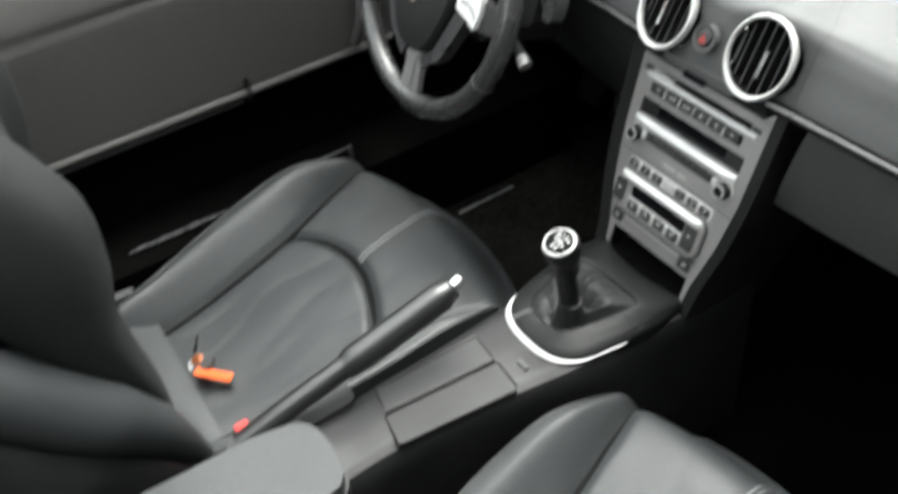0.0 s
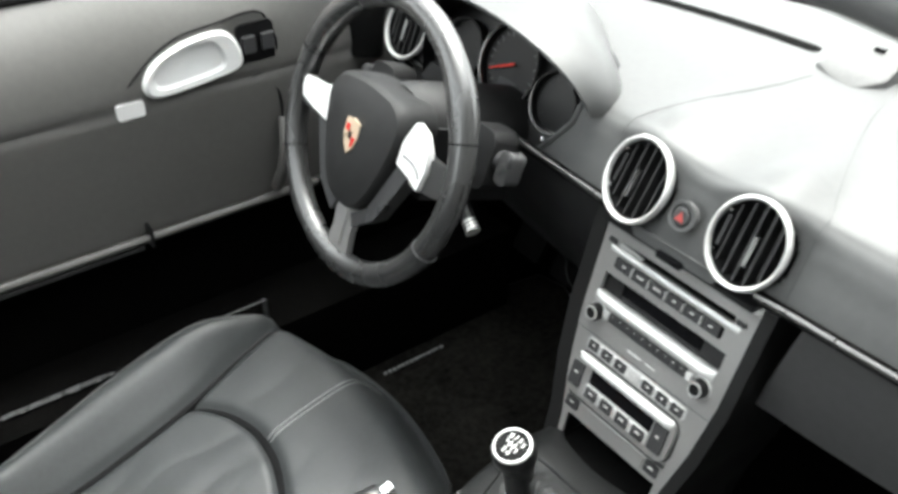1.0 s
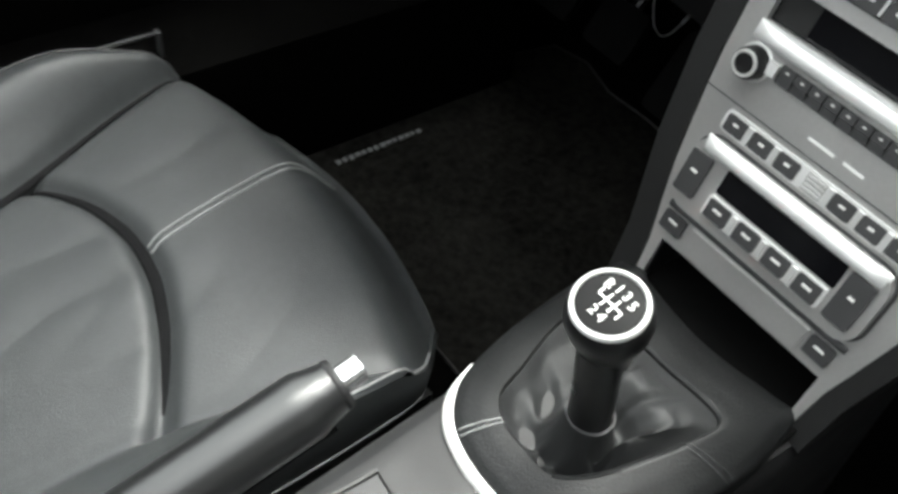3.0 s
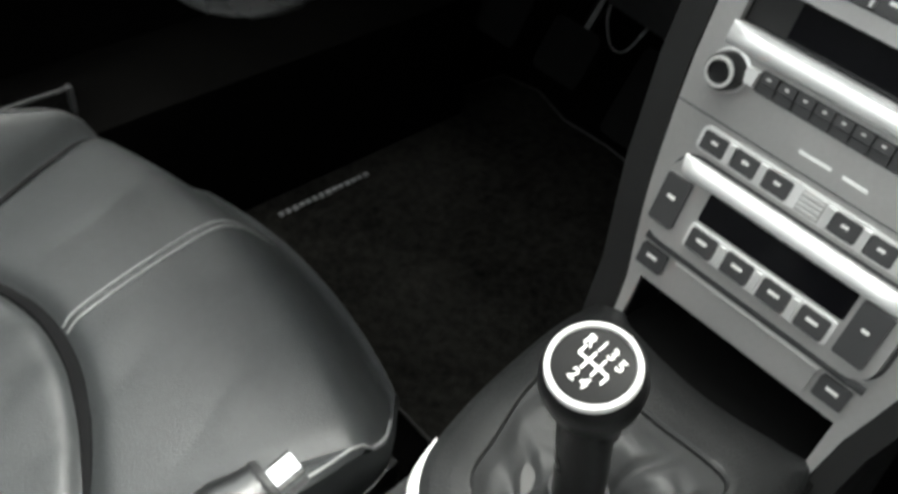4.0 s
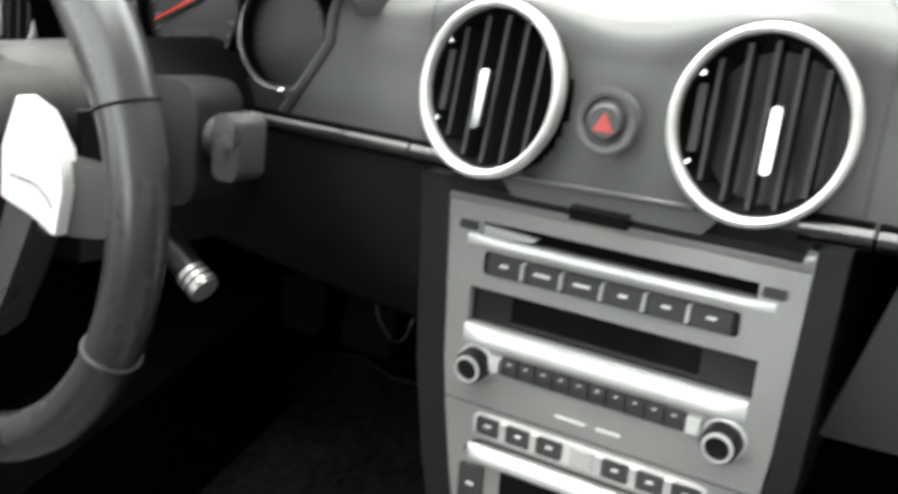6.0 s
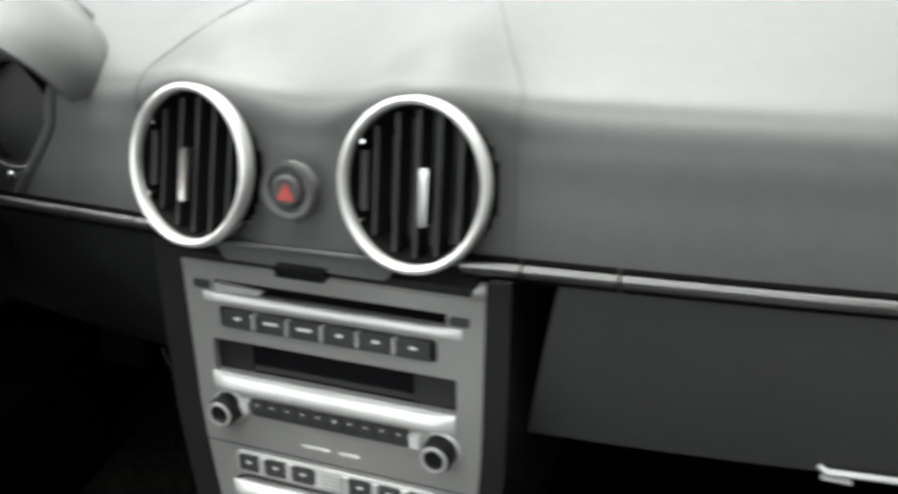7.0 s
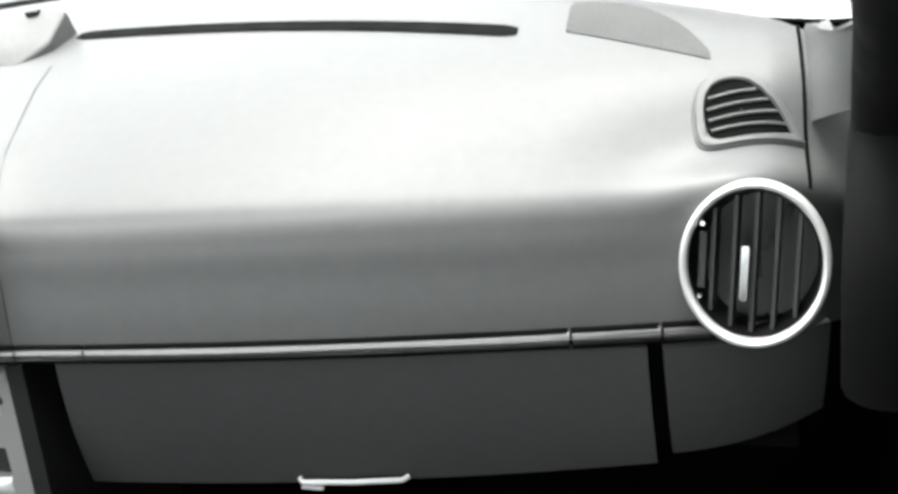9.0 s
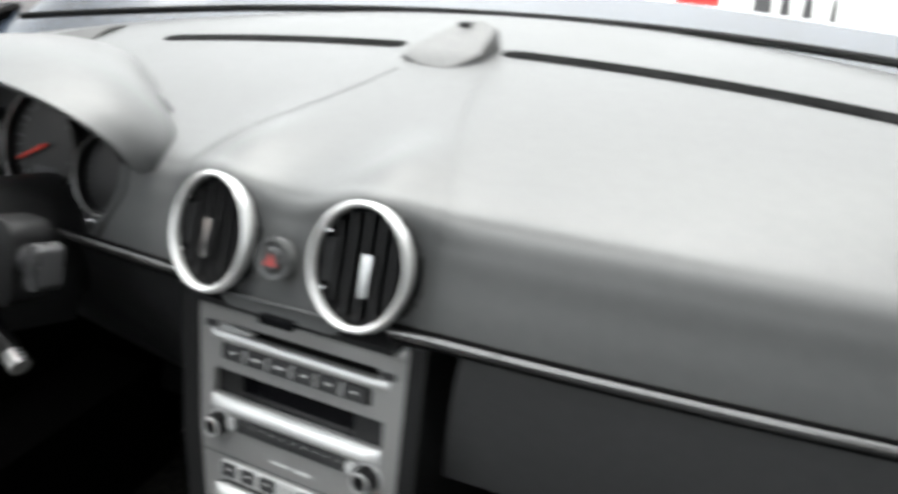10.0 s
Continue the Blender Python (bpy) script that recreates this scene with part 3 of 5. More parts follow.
for s0, s1, x0, x1 in ((0.004, 0.0255, None, None), (0.0255, 0.0345, None, -0.084), (0.0255, 0.0345, 0.084, None), (0.0345, 0.0690, None, None), (0.0690, 0.0935, None, -0.090), (0.0690, 0.0935, 0.090, None), (0.0935, 0.264, None, None), (0.264, 0.308, None, -0.0725), (0.264, 0.308, 0.0725, None)):
    bm = bmesh.new()
    plate(bm, s0, s1, 0.0, x0, x1)
    bm.transform(SM)
    part("fascia_panel", bm, SILVER, stack)
# cheeks either side of the fascia
for sx in (-1, 1):
    rim = [(sx * (half(s) + 0.0005), -s) for s in (0.002, 0.06, 0.13, 0.20, 0.27, 0.315)]
    rim += [(sx * (half(s) + (0.021 if sx < 0 else 0.016)), -s) for s in (0.318, 0.27, 0.20, 0.13, 0.06, 0.0)]
    part("cheek", prism(rim, -0.16, 0.001, SM, 0.0075, 5), CHEEK, stack, "dark grey padded side cheek")
part("core", prism([(-0.104, -0.004), (0.104, -0.004), (0.088, -0.24), (-0.088, -0.24)], -0.06, -0.013, SM), BLACK, stack)
part("slot_well", box(-0.086, 0.086, -0.036, -0.024, -0.018, -0.0060, SM), VOID, stack)
part("slot_flap", prism([(-0.083, -0.0275), (-0.046, -0.0300), (-0.050, -0.0330), (-0.083, -0.0335)], -0.004, 0.0005, SM, 0.0005), RING, stack)
for u in (-0.0935, 0.0925):
    part("eject_key", prism(rounded(0.0125, 0.006, 0.0015, 3, u, -0.0292), -0.001, 0.0018, SM, 0.0006), KEYCAP, stack)
part("display", box(-0.0905, 0.0905, -0.094, -0.0685, -0.012, -0.0075, SM), SCREEN, stack, "dark radio display")
part("display_end", box(-0.0895, -0.063, -0.093, -0.0695, -0.0074, -0.0068, SM), CHEEK, stack)
part("display_end", box(0.058, 0.0895, -0.093, -0.0695, -0.0074, -0.0068, SM), DARK, stack)


def ridge(s0, s1, u0, u1, rise, name, mat, n=8, base=0.0):
    """A rounded bar that lies across the fascia."""
    def f(u, v):
        a = math.pi * v
        return SM @ Vector((lerp(u0, u1, u), -lerp(s0, s1, 0.5 - 0.5 * math.cos(a)), base + rise * math.sin(a) * min(1, 14 * u + 0.15, 14 * (1 - u) + 0.15)))
    part(name, grid(f, 30, n), mat, stack)


# Display lip in a paler silver, painting in the skylight it catches.
ridge(0.0940, 0.1075, -0.092, 0.089, 0.0075, "display_lip", SATIN)
ridge(0.0045, 0.0150, -0.1085, 0.1085, 0.0030, "top_lip", SILVER)
ridge(0.0345, 0.0415, -0.094, 0.094, 0.0035, "slot_lip", SATIN)


def key(u, s, w, h, rise=0.003, name="button", mat=None, legend=0.35, r=0.0015, base=0.0):
    k = part(name, prism(rounded(w, h, r, 3, u, -s), base - 0.001, base + rise, SM, 0.0008), mat or KEYCAP, stack)
    if legend:
        part("legend", prism(rounded(w * legend * 0.8, min(h * 0.15, 0.0022), 0.0002, 1, u, -s + h * 0.08), base + rise, base + rise + 0.0003, SM), LEGEND, k)
    return k


part("key_bed", prism(rounded(0.159, 0.0150, 0.003, 4, -0.002, -0.0515), -0.001, 0.0004, SM, 0.0003), BLACK, stack)
for k in range(6):
    key(-0.0660 + 0.0257 * k, 0.0515, 0.0226, 0.0128, legend=0.30 if k in (0, 3, 4, 5) else 0.6)
for k in range(5):
    part("divider", prism([(-0.0545 + 0.0257 * k, -0.0562), (-0.0525 + 0.0257 * k, -0.0565), (-0.0518 + 0.0257 * k, -0.0455), (-0.0538 + 0.0257 * k, -0.0455)], 0, 0.0044, SM, 0.0004, 2), RING, stack)
part("key_bed", prism(rounded(0.121, 0.0132, 0.002, 4, -0.003, -0.1170), -0.001, 0.0004, SM, 0.0003), BLACK, stack)
for k in range(10):
    u = -0.0565 + 0.0119 * k
    key(u, 0.1138, 0.0108, 0.0062, 0.0034, legend=0.30, r=0.001)
    key(u, 0.1203, 0.0108, 0.0052, 0.0016, legend=0, r=0.001)
for u, s in ((-0.0815, 0.1205), (0.0790, 0.1205)):
    kb = part("rotary_knob", lathe([(0.0, 0.0), (0.0112, 0.0), (0.0110, 0.009), (0.0098, 0.0122), (0.0070, 0.0125), (0.0064, 0.0112), (0.0, 0.0112)], 32, SM @ pose(u, -s, 0)), BLACK, stack, "dark rotary knob with bright rim")
    part("rim", lathe([(0.0072, 0.0122), (0.0086, 0.0122), (0.0092, 0.0126), (0.0088, 0.0136), (0.0070, 0.0136)], 32, SM @ pose(u, -s, 0), True), RING, kb)
    part("collar", lathe([(0.0114, 0.0), (0.0132, 0.0), (0.0130, 0.0010), (0.0116, 0.0014)], 32, SM @ pose(u, -s, 0), True), RING, kb)
for u in (-0.0675, 0.0615):
    part("end_block", prism([(u - 0.004, -0.1125), (u + 0.004, -0.1125), (u + 0.0035, -0.1215), (u - 0.0035, -0.1215)], 0, 0.0035, SM, 0.001), SATIN, stack)
for u0, u1 in ((-0.0235, -0.003), (0.004, 0.0195)):
    part("maker_mark", box(u0, u1, -0.1405, -0.1385, 0, 0.0004, SM), LEGEND, stack, "thin pale bar")
part("joint", box(-0.104, 0.104, -0.1500, -0.1492, 0, 0.0004, SM), BACKING, stack)
# climate unit
part("key_bed", prism(rounded(0.155, 0.0160, 0.004, 4, -0.002, -0.1620), -0.001, 0.0012, SM, 0.0005), SATIN, stack)
for k in range(7):
    if k == 3:
        part("vent_grid", box(-0.0095, 0.0055, -0.1685, -0.1555, 0, 0.0022, SM, 0.0005), SILVER, stack)
        for j in range(4):
            part("bar", box(-0.0088, 0.0048, -0.1672 + 0.003 * j, -0.1657 + 0.003 * j, 0.0022, 0.0030, SM), RING, stack)
    else:
        key(-0.0680 + 0.0220 * k, 0.1620, 0.0168, 0.0122, legend=0.34)
cu = rounded(0.160, 0.0560, 0.014, 6, -0.004, -0.2030)
part("climate_groove", prism(rounded(0.165, 0.0610, 0.0165, 6, -0.004, -0.2033), 0.0, 0.0006, SM), BACKING, stack)
part("climate_body", prism(cu, 0.0, 0.0085, SM, 0.004, 4), SILVER, stack, "raised silver climate control unit")
# Paler ridge painting in the lit upper part of the curved unit.
ridge(0.1735, 0.1860, -0.079, 0.071, 0.0058, "climate_lip", SATIN, 10, 0.0070)
for u in (-0.0570, -0.0350, 0.0093, 0.0313, 0.0530):
    part("divider", box(u - 0.0022, u + 0.0022, -0.1682, -0.1558, 0, 0.0040, SM, 0.0006), RING, stack)
part("climate_bed", prism(rounded(0.100, 0.0190, 0.0015, 3, -0.003, -0.1950), 0.006, 0.0090, SM, 0.0004), SCREEN, stack, "dark climate display")
key(-0.0735, 0.2035, 0.0175, 0.0330, 0.0030, legend=0.4, base=0.0085)
key(0.0600, 0.2035, 0.0190, 0.0360, 0.0030, legend=0.3, base=0.0085)
part("key_bed", prism(rounded(0.101, 0.0165, 0.002, 3, -0.0045, -0.2150), 0.006, 0.0098, SM, 0.0006), SATIN, stack)
for k in range(4):
    key(-0.0430 + 0.0258 * k, 0.2150, 0.0185, 0.0140, 0.0022, legend=0.5, base=0.0096)
for k in range(3):
    part("divider", box(-0.0318 + 0.0258 * k, -0.0284 + 0.0258 * k, -0.2215, -0.2085, 0.0092, 0.0120, SM, 0.0006), RING, stack)
ridge(0.2335, 0.2395, -0.082, 0.076, 0.0025, "lower_joint", BACKING)
part("lower_panel", prism([(-0.0555, -0.2415), (0.0495, -0.2415), (0.0490, -0.2600), (-0.0550, -0.2600)], 0, 0.0025, SM, 0.0008), SILVER, stack)
for u in (-0.0705, 0.0625):
    key(u, 0.2480, 0.0195, 0.0150, 0.0030, legend=0.5)
# open tray at the foot
bm = bmesh.new()
for x0, x1, y0, y1, z0, z1 in ((-0.0735, 0.0735, -0.310, -0.262, -0.085, -0.080), (-0.0765, -0.0725, -0.310, -0.262, -0.085, -0.004), (0.0725, 0.0765, -0.310, -0.262, -0.085, -0.004)):
    b2 = box(x0, x1, y0, y1, z0, z1, SM)
    me = bpy.data.meshes.new("tmp")
    b2.to_mesh(me)
    b2.free()
    bm.from_mesh(me)
    bpy.data.meshes.remove(me)
part("tray", bm, BLACK, stack, "open black storage tray")


# ---- tunnel console ----
console = thing("tunnel_console", (0, -0.35, FLOOR), "dark grey tunnel console between the seats", "centre console")
EDGE = [(-0.95, 0.075), (-0.60, 0.060), (-0.42, 0.066), (-0.25, 0.078), (-0.08, 0.092), (0.10, 0.10)]


def console_w(y):
    return curve_at(EDGE, y)


EDGE_R = [(-0.95, 0.062), (-0.60, 0.050), (-0.50, 0.047), (-0.43, 0.052), (-0.34, 0.064), (-0.25, 0.078), (-0.08, 0.092), (0.10, 0.10)]


def tunnel_f(u, v):
    y = lerp(-0.95, 0.06, v)
    w = console_w(y) if u < 0.5 else curve_at(EDGE_R, y)
    top = 0.262
    ring = [(-w - 0.012, FLOOR), (-w - 0.004, 0.15), (-w, top - 0.018), (-w + 0.005, top - 0.005), (-w + 0.016, top), (0, top + 0.003), (w - 0.016, top), (w - 0.005, top - 0.005), (w, top - 0.018), (w + 0.004, 0.15), (w + 0.012, FLOOR)]
    k = u * (len(ring) - 1)
    i = min(int(k), len(ring) - 2)
    x, z = (lerp(ring[i][j], ring[i + 1][j], k - i) for j in (0, 1))
    return (x, y, z)


part("tunnel_cover", grid(tunnel_f, 40, 40), DARK, console)
# Tray floor coloured near-black for the shade below the fascia.
part("tray_floor", box(-0.084, 0.084, -0.085, 0.03, 0.255, 0.2685), VOID, console, "floor of the open tray, shade put into its black")
# flap in front of the armrest, and the shallow open tray beside it
FLAP = [(-0.004, -0.490), (0.043, -0.498), (0.046, -0.494), (0.062, -0.334), (0.058, -0.329), (0.011, -0.325), (0.008, -0.329)]
TRAY = [(-0.050, -0.478), (-0.010, -0.486), (0.002, -0.326), (-0.046, -0.322)]
part("side_tray_rim", tube([(x, y, 0.2655) for x, y in TRAY], 0.0024, 6, True), DARK, console)
part("side_tray_floor", prism(TRAY, 0.2560, 0.2656, None, 0.001), SEATSHELL, console, "shallow grey tray beside the flap")
part("flap", prism(FLAP, 0.258, 0.2668, None, 0.0012), DARK, console, "dark rectangular flap")
part("flap_joint", tube([(x, y, 0.2672) for x, y in FLAP], 0.0012, 5, True), VOID, console)
part("emblem_plate", prism(rounded(0.020, 0.007, 0.002, 3, 0.032, -0.300), 0.262, 0.2668, None, 0.0006), KEYCAP, console)


# armrest lid
def lid_out(grow=0.0):
    pts = [(-0.060, -0.79), (-0.058, -0.733), (-0.056, -0.657), (-0.048, -0.605), (-0.038, -0.584), (-0.020, -0.574), (0.003, -0.571), (0.040, -0.574), (0.062, -0.583), (0.071, -0.605), (0.073, -0.70)]
    line = smooth_line([(x, y, 0) for x, y in pts], 4)
    return [(-0.062, -0.93)] + [(p.x, p.y + grow) for p in line] + [(0.074, -0.93)]


part("armrest", prism(lid_out(), 0.258, 0.292, None, 0.014, 4), LEATHER, console, "padded dark armrest lid")
part("armrest_base", prism(lid_out(0.004), 0.245, 0.268, None, 0.003), BLACK, console)

# shift surround: a leather shell round a flared opening, running forward into the stack
SHELL = closed_line([(0.0, -0.272), (0.030, -0.269), (0.056, -0.257), (0.073, -0.232), (0.081, -0.185), (0.087, -0.138), (0.085, -0.092), (0.074, -0.054), (0.060, -0.070), (0.0, -0.078), (-0.060, -0.070), (-0.085, -0.050), (-0.095, -0.090), (-0.092, -0.140), (-0.084, -0.195), (-0.072, -0.236), (-0.052, -0.260), (-0.027, -0.270)], 6)
MOUTH = closed_line([(0.0, -0.243), (0.022, -0.240), (0.036, -0.220), (0.046, -0.185), (0.055, -0.148), (0.056, -0.129), (0.043, -0.123), (0.0, -0.124), (-0.040, -0.125), (-0.062, -0.134), (-0.063, -0.165), (-0.050, -0.205), (-0.041, -0.230), (-0.022, -0.242)], 6)
HUB = (0.004, -0.185)


def reach(ring, a):
    """Where a ray from the hub at this angle meets a ring of the plan."""
    dx, dy = math.cos(a), math.sin(a)
    best = 0.05
    for (x0, y0), (x1, y1) in zip(ring, ring[1:] + ring[:1]):
        ex, ey = x1 - x0, y1 - y0
        den = dx * ey - dy * ex
        if abs(den) < 1e-12:
            continue
        t = ((x0 - HUB[0]) * ey - (y0 - HUB[1]) * ex) / den
        k = ((x0 - HUB[0]) * dy - (y0 - HUB[1]) * dx) / den
        if t > 0 and -1e-6 <= k <= 1 + 1e-6:
            best = t
            break
    return HUB[0] + dx * best, HUB[1] + dy * best


def rim_z(x, y):
    return 0.2835 + 0.006 * sstep(-0.20, -0.12, y) + 0.003 * sstep(0.0, 0.05, x)


def surround_f(u, v):
    a = 2 * math.pi * u
    (ox, oy), (ix, iy) = reach(SHELL, a), reach(MOUTH, a)
    zr = rim_z(ix, iy)
    zo = lerp(0.2700, zr - 0.010, sstep(-0.115, -0.085, oy) * (1 - sstep(0.05, 0.09, abs(ox))))
    steps = [(0.0, zo - 0.022), (0.0, zo - 0.003), (0.04, zo + 0.0015), (0.22, lerp(zo, zr, 0.40)), (0.60, lerp(zo, zr, 0.78)), (0.88, zr - 0.0005), (0.96, zr), (1.0, zr - 0.0015), (1.015, zr - 0.008), (1.03, zr - 0.022)]
    q = v * (len(steps) - 1)
    i = min(int(q), len(steps) - 2)
    t, z = (lerp(steps[i][j], steps[i + 1][j], q - i) for j in (0, 1))
    return Vector((lerp(ox, ix, t), lerp(oy, iy, t), z))


part("shift_surround", grid(surround_f, 120, 36, wrap=True), SHIFTSKIN, console, "dark grey leather shift surround")
edge = []
for k in range(61):
    x, y = reach(SHELL, radians(lerp(204, 372, k / 60)))
    edge.append((x * 1.01, y - 0.001, 0.2655))
part("bright_edge", tube(edge, [0.0008 + 0.0042 * sstep(0, 0.16, k / 60) * (1 - 0.96 * sstep(0.42, 0.80, k / 60)) for k in range(61)], 10, flat=0.9, up=(0, 0, 1)), SATIN, console, "bright satin edge round the shifter")


def seam_across(u, v0, v1, n=10):
    return [surround_f(u, lerp(v0, v1, k / n)) + Vector((0, 0, 0.0006)) for k in range(n + 1)]


for du in (-0.004, 0.004):
    part("stitching", tube(seam_across(0.675 + du, 0.24, 0.74), 0.0007, 5), THREAD, console)
    part("stitching", tube(seam_across(0.080 + du, 0.24, 0.70), 0.0005, 5), BACKING, console)
    part("stitching", tube([surround_f(lerp(0.93, 1.075, k / 16) % 1.0, 0.60 + 6 * du) + Vector((0, 0, 0.0006)) for k in range(17)], 0.0005, 5), BACKING, console)
part("rim_welt", tube([surround_f(lerp(0.80, 1.08, k / 30) % 1.0, 0.69) + Vector((0, 0, 0.0004)) for k in range(31)], 0.0016, 6), SHIFTSKIN, console)


def boot_f(u, v):
    a = 2 * math.pi * u
    c, s = math.cos(a), math.sin(a)
    x0, y0 = reach(MOUTH, a)
    z0 = rim_z(x0, y0) - 0.004
    x1, y1 = 0.0115 + 0.0146 * c, -0.2075 + 0.0146 * s
    deg = math.degrees(a)

    def near(mid, wide):
        d = (deg - mid + 180) % 360 - 180
        return math.exp(-((d / wide) ** 2))

    hang = curve_at([(0, z0), (0.16, 0.270), (0.42, 0.262), (0.62, 0.262), (0.82, 0.278), (0.93, 0.295), (1, 0.311)], v)
    puff = curve_at([(0, z0), (0.10, z0 + 0.004), (0.30, 0.299), (0.50, 0.301), (0.66, 0.291), (0.78, 0.277), (0.88, 0.281), (1, 0.311)], v)
    d = (deg + 180) % 360 - 180
    w = sstep(-34, -8, d) * (1 - 0.8 * sstep(112, 140, d)) * (1 - sstep(165, 180, d))
    z = lerp(hang, puff, w)
    m = math.sin(math.pi * min(1, v * 1.02)) ** 1.2 if v < 0.98 else 0.0
    z += m * (0.016 * near(-40, 8) * sstep(0.25, 0.65, v) + 0.009 * near(-74, 9) + 0.008 * near(205, 12) + 0.006 * near(255, 11))
    z -= m * (0.0045 * near(72, 5) + 0.0035 * near(14, 4) * sstep(0.2, 0.5, v) + 0.005 * near(-57, 6) + 0.004 * near(104, 4))
    t = v ** 0.85
    swirl = 0.004 * m * math.sin(3 * a + 5 * v)
    x, y = lerp(x0, x1, t) - s * swirl, lerp(y0, y1, t) + c * swirl
    fold = 1 - abs(noise.noise((x * 45, y * 30, 5.0))) * 2
    crease = 1 - abs(noise.noise((x * 30 - y * 55, y * 40 + x * 60, 9.0))) * 3
    z += m * (0.0006 * fold + 0.0008 * crease)
    return (x, y, z)


shifter = thing("gear_lever", (0, -0.2, 0.28), "black gear lever with bright-rimmed knob and leather boot", "gear lever")
part("boot", grid(boot_f, 200, 60, wrap=True), BOOTSKIN, shifter, "creased dark leather boot")
KM = axes((0.005, -0.2205, 0.4180), (1, 0, 0), (0.02, 1, 0.30))
part("stem", tube(smooth_line([(0.012, -0.207, 0.296), (0.010, -0.210, 0.335), (0.006, -0.215, 0.380)], 6), 0.0138, 20), KNOBSKIN, shifter)
part("stem_welt", tube([(0.0115 + 0.0150 * math.cos(2 * math.pi * k / 28), -0.2075 + 0.0150 * math.sin(2 * math.pi * k / 28), 0.311) for k in range(28)], 0.0010, 6, True), BACKING, shifter, "stitched welt at the foot of the stem")
for du in (-0.006, 0.006):
    part("stitching", tube([Vector(boot_f(0.675 + du, lerp(0.02, 0.62, k / 14))) + Vector((0, 0, 0.0007)) for k in range(15)], 0.0005, 5), BACKING, shifter)
knob = part("knob", lathe([(0.0, -0.060), (0.0140, -0.060), (0.0150, -0.050), (0.0185, -0.036), (0.0232, -0.022), (0.0248, -0.012), (0.0240, -0.004), (0.0215, 0.0), (0.0, 0.0)], 40, KM), KNOBSKIN, shifter)
part("rim", lathe([(0.0188, -0.001), (0.0188, 0.0020), (0.0196, 0.0030), (0.0212, 0.0022), (0.0222, -0.002), (0.0205, -0.003)], 40, KM, True), SATIN, knob, "bright satin rim")
part("cap", lathe([(0.0, 0.0002), (0.0188, 0.0002), (0.0188, 0.0014), (0.0, 0.0024)], 40, KM), CAPBLACK, knob)
# shift pattern: bars and numerals
def text_bm(word, size, m, thick=0.0004):
    cu = bpy.data.curves.new("text", "FONT")
    cu.body, cu.size, cu.extrude, cu.align_x, cu.align_y = word, size, thick, "CENTER", "CENTER"
    ob = bpy.data.objects.new("text", cu)
    me = bpy.data.meshes.new_from_object(ob)
    bpy.data.objects.remove(ob)
    bpy.data.curves.remove(cu)
    bm = bmesh.new()
    bm.from_mesh(me)
    bpy.data.meshes.remove(me)
    bm.transform(m)
    return bm


for x in (-0.0085, -0.0028, 0.0029, 0.0086):
    y0, y1 = (-0.0048, 0.0048) if x != 0.0086 else (-0.0048, 0.0)
    part("pattern_bar", box(x - 0.0005, x + 0.0005, y0 if x != -0.0085 else 0.0, y1, 0.0022, 0.0027, KM), LEGEND, knob)
part("pattern_bar", box(-0.0085, 0.0086, -0.0005, 0.0005, 0.0022, 0.0026, KM), LEGEND, knob)
for ch, x, y in (("R", -0.0088, 0.0075), ("1", -0.0028, 0.0090), ("3", 0.0030, 0.0090), ("5", 0.0092, 0.0072), ("2", -0.0030, -0.0092), ("4", 0.0032, -0.0092)):
    part("numeral", text_bm(ch, 0.0082, KM @ pose(x, y, 0.0022)), LEGEND, knob)

# handbrake
hb = thing("handbrake", (-0.065, -0.5, 0.27), "dark leather handbrake lever with a bright release button", "handbrake")
ax = [(-0.066, -0.66, 0.277), (-0.065, -0.58, 0.299), (-0.063, -0.505, 0.319), (-0.061, -0.42, 0.342), (-0.059, -0.346, 0.3625)]
part("lever", tube(smooth_line(ax[:3], 5), 0.0150, 16, flat=1.0), GRIP, hb)
g_pts = smooth_line(ax[2:], 8)
g_r = [0.0170] + [0.0195] * (len(g_pts) - 3) + [0.0165, 0.0148]
part("grip", tube(g_pts, g_r, 20), GRIP, hb)
g_dir = (Vector(ax[4]) - Vector(ax[3])).normalized()
BM = axes(Vector(ax[4]), (1, 0, 0), Vector((0, -g_dir.z, g_dir.y)))
part("collar", lathe([(0.0, -0.002), (0.0150, -0.002), (0.0156, 0.0), (0.0140, 0.003), (0.0, 0.003)], 24, BM @ Matrix.Diagonal((1, 1, -1, 1))), DARK, hb)
part("release_button", prism(rounded(0.0150, 0.0150, 0.005, 4), 0.0, 0.016, BM @ pose(0.001, 0.003, 0) @ Matrix.Diagonal((1, 1, -1, 1)), 0.003, 3), CHROME, hb, "bright chrome button")
part("underside_rib", tube([Vector(p) + Vector((0.004, 0.0, -0.0175)) for p in g_pts], 0.0042, 8), DARK, hb)
part("slot", tube([Vector(p) + Vector((0.0150, 0.0, -0.0105)) for p in g_pts[2:-1]], 0.0026, 8), VOID, hb)
part("slot_boot", prism(rounded(0.040, 0.17, 0.014, 5, -0.066, -0.590), 0.255, 0.2705, None, 0.004), DARK, hb)


# ---- seats ----
SEAT_X = -0.376


def seat_crease(y):
    return curve_at([(-0.66, 0.122), (-0.52, 0.131), (-0.40, 0.148), (-0.27, 0.190), (-0.18, 0.219), (-0.12, 0.236)], y)


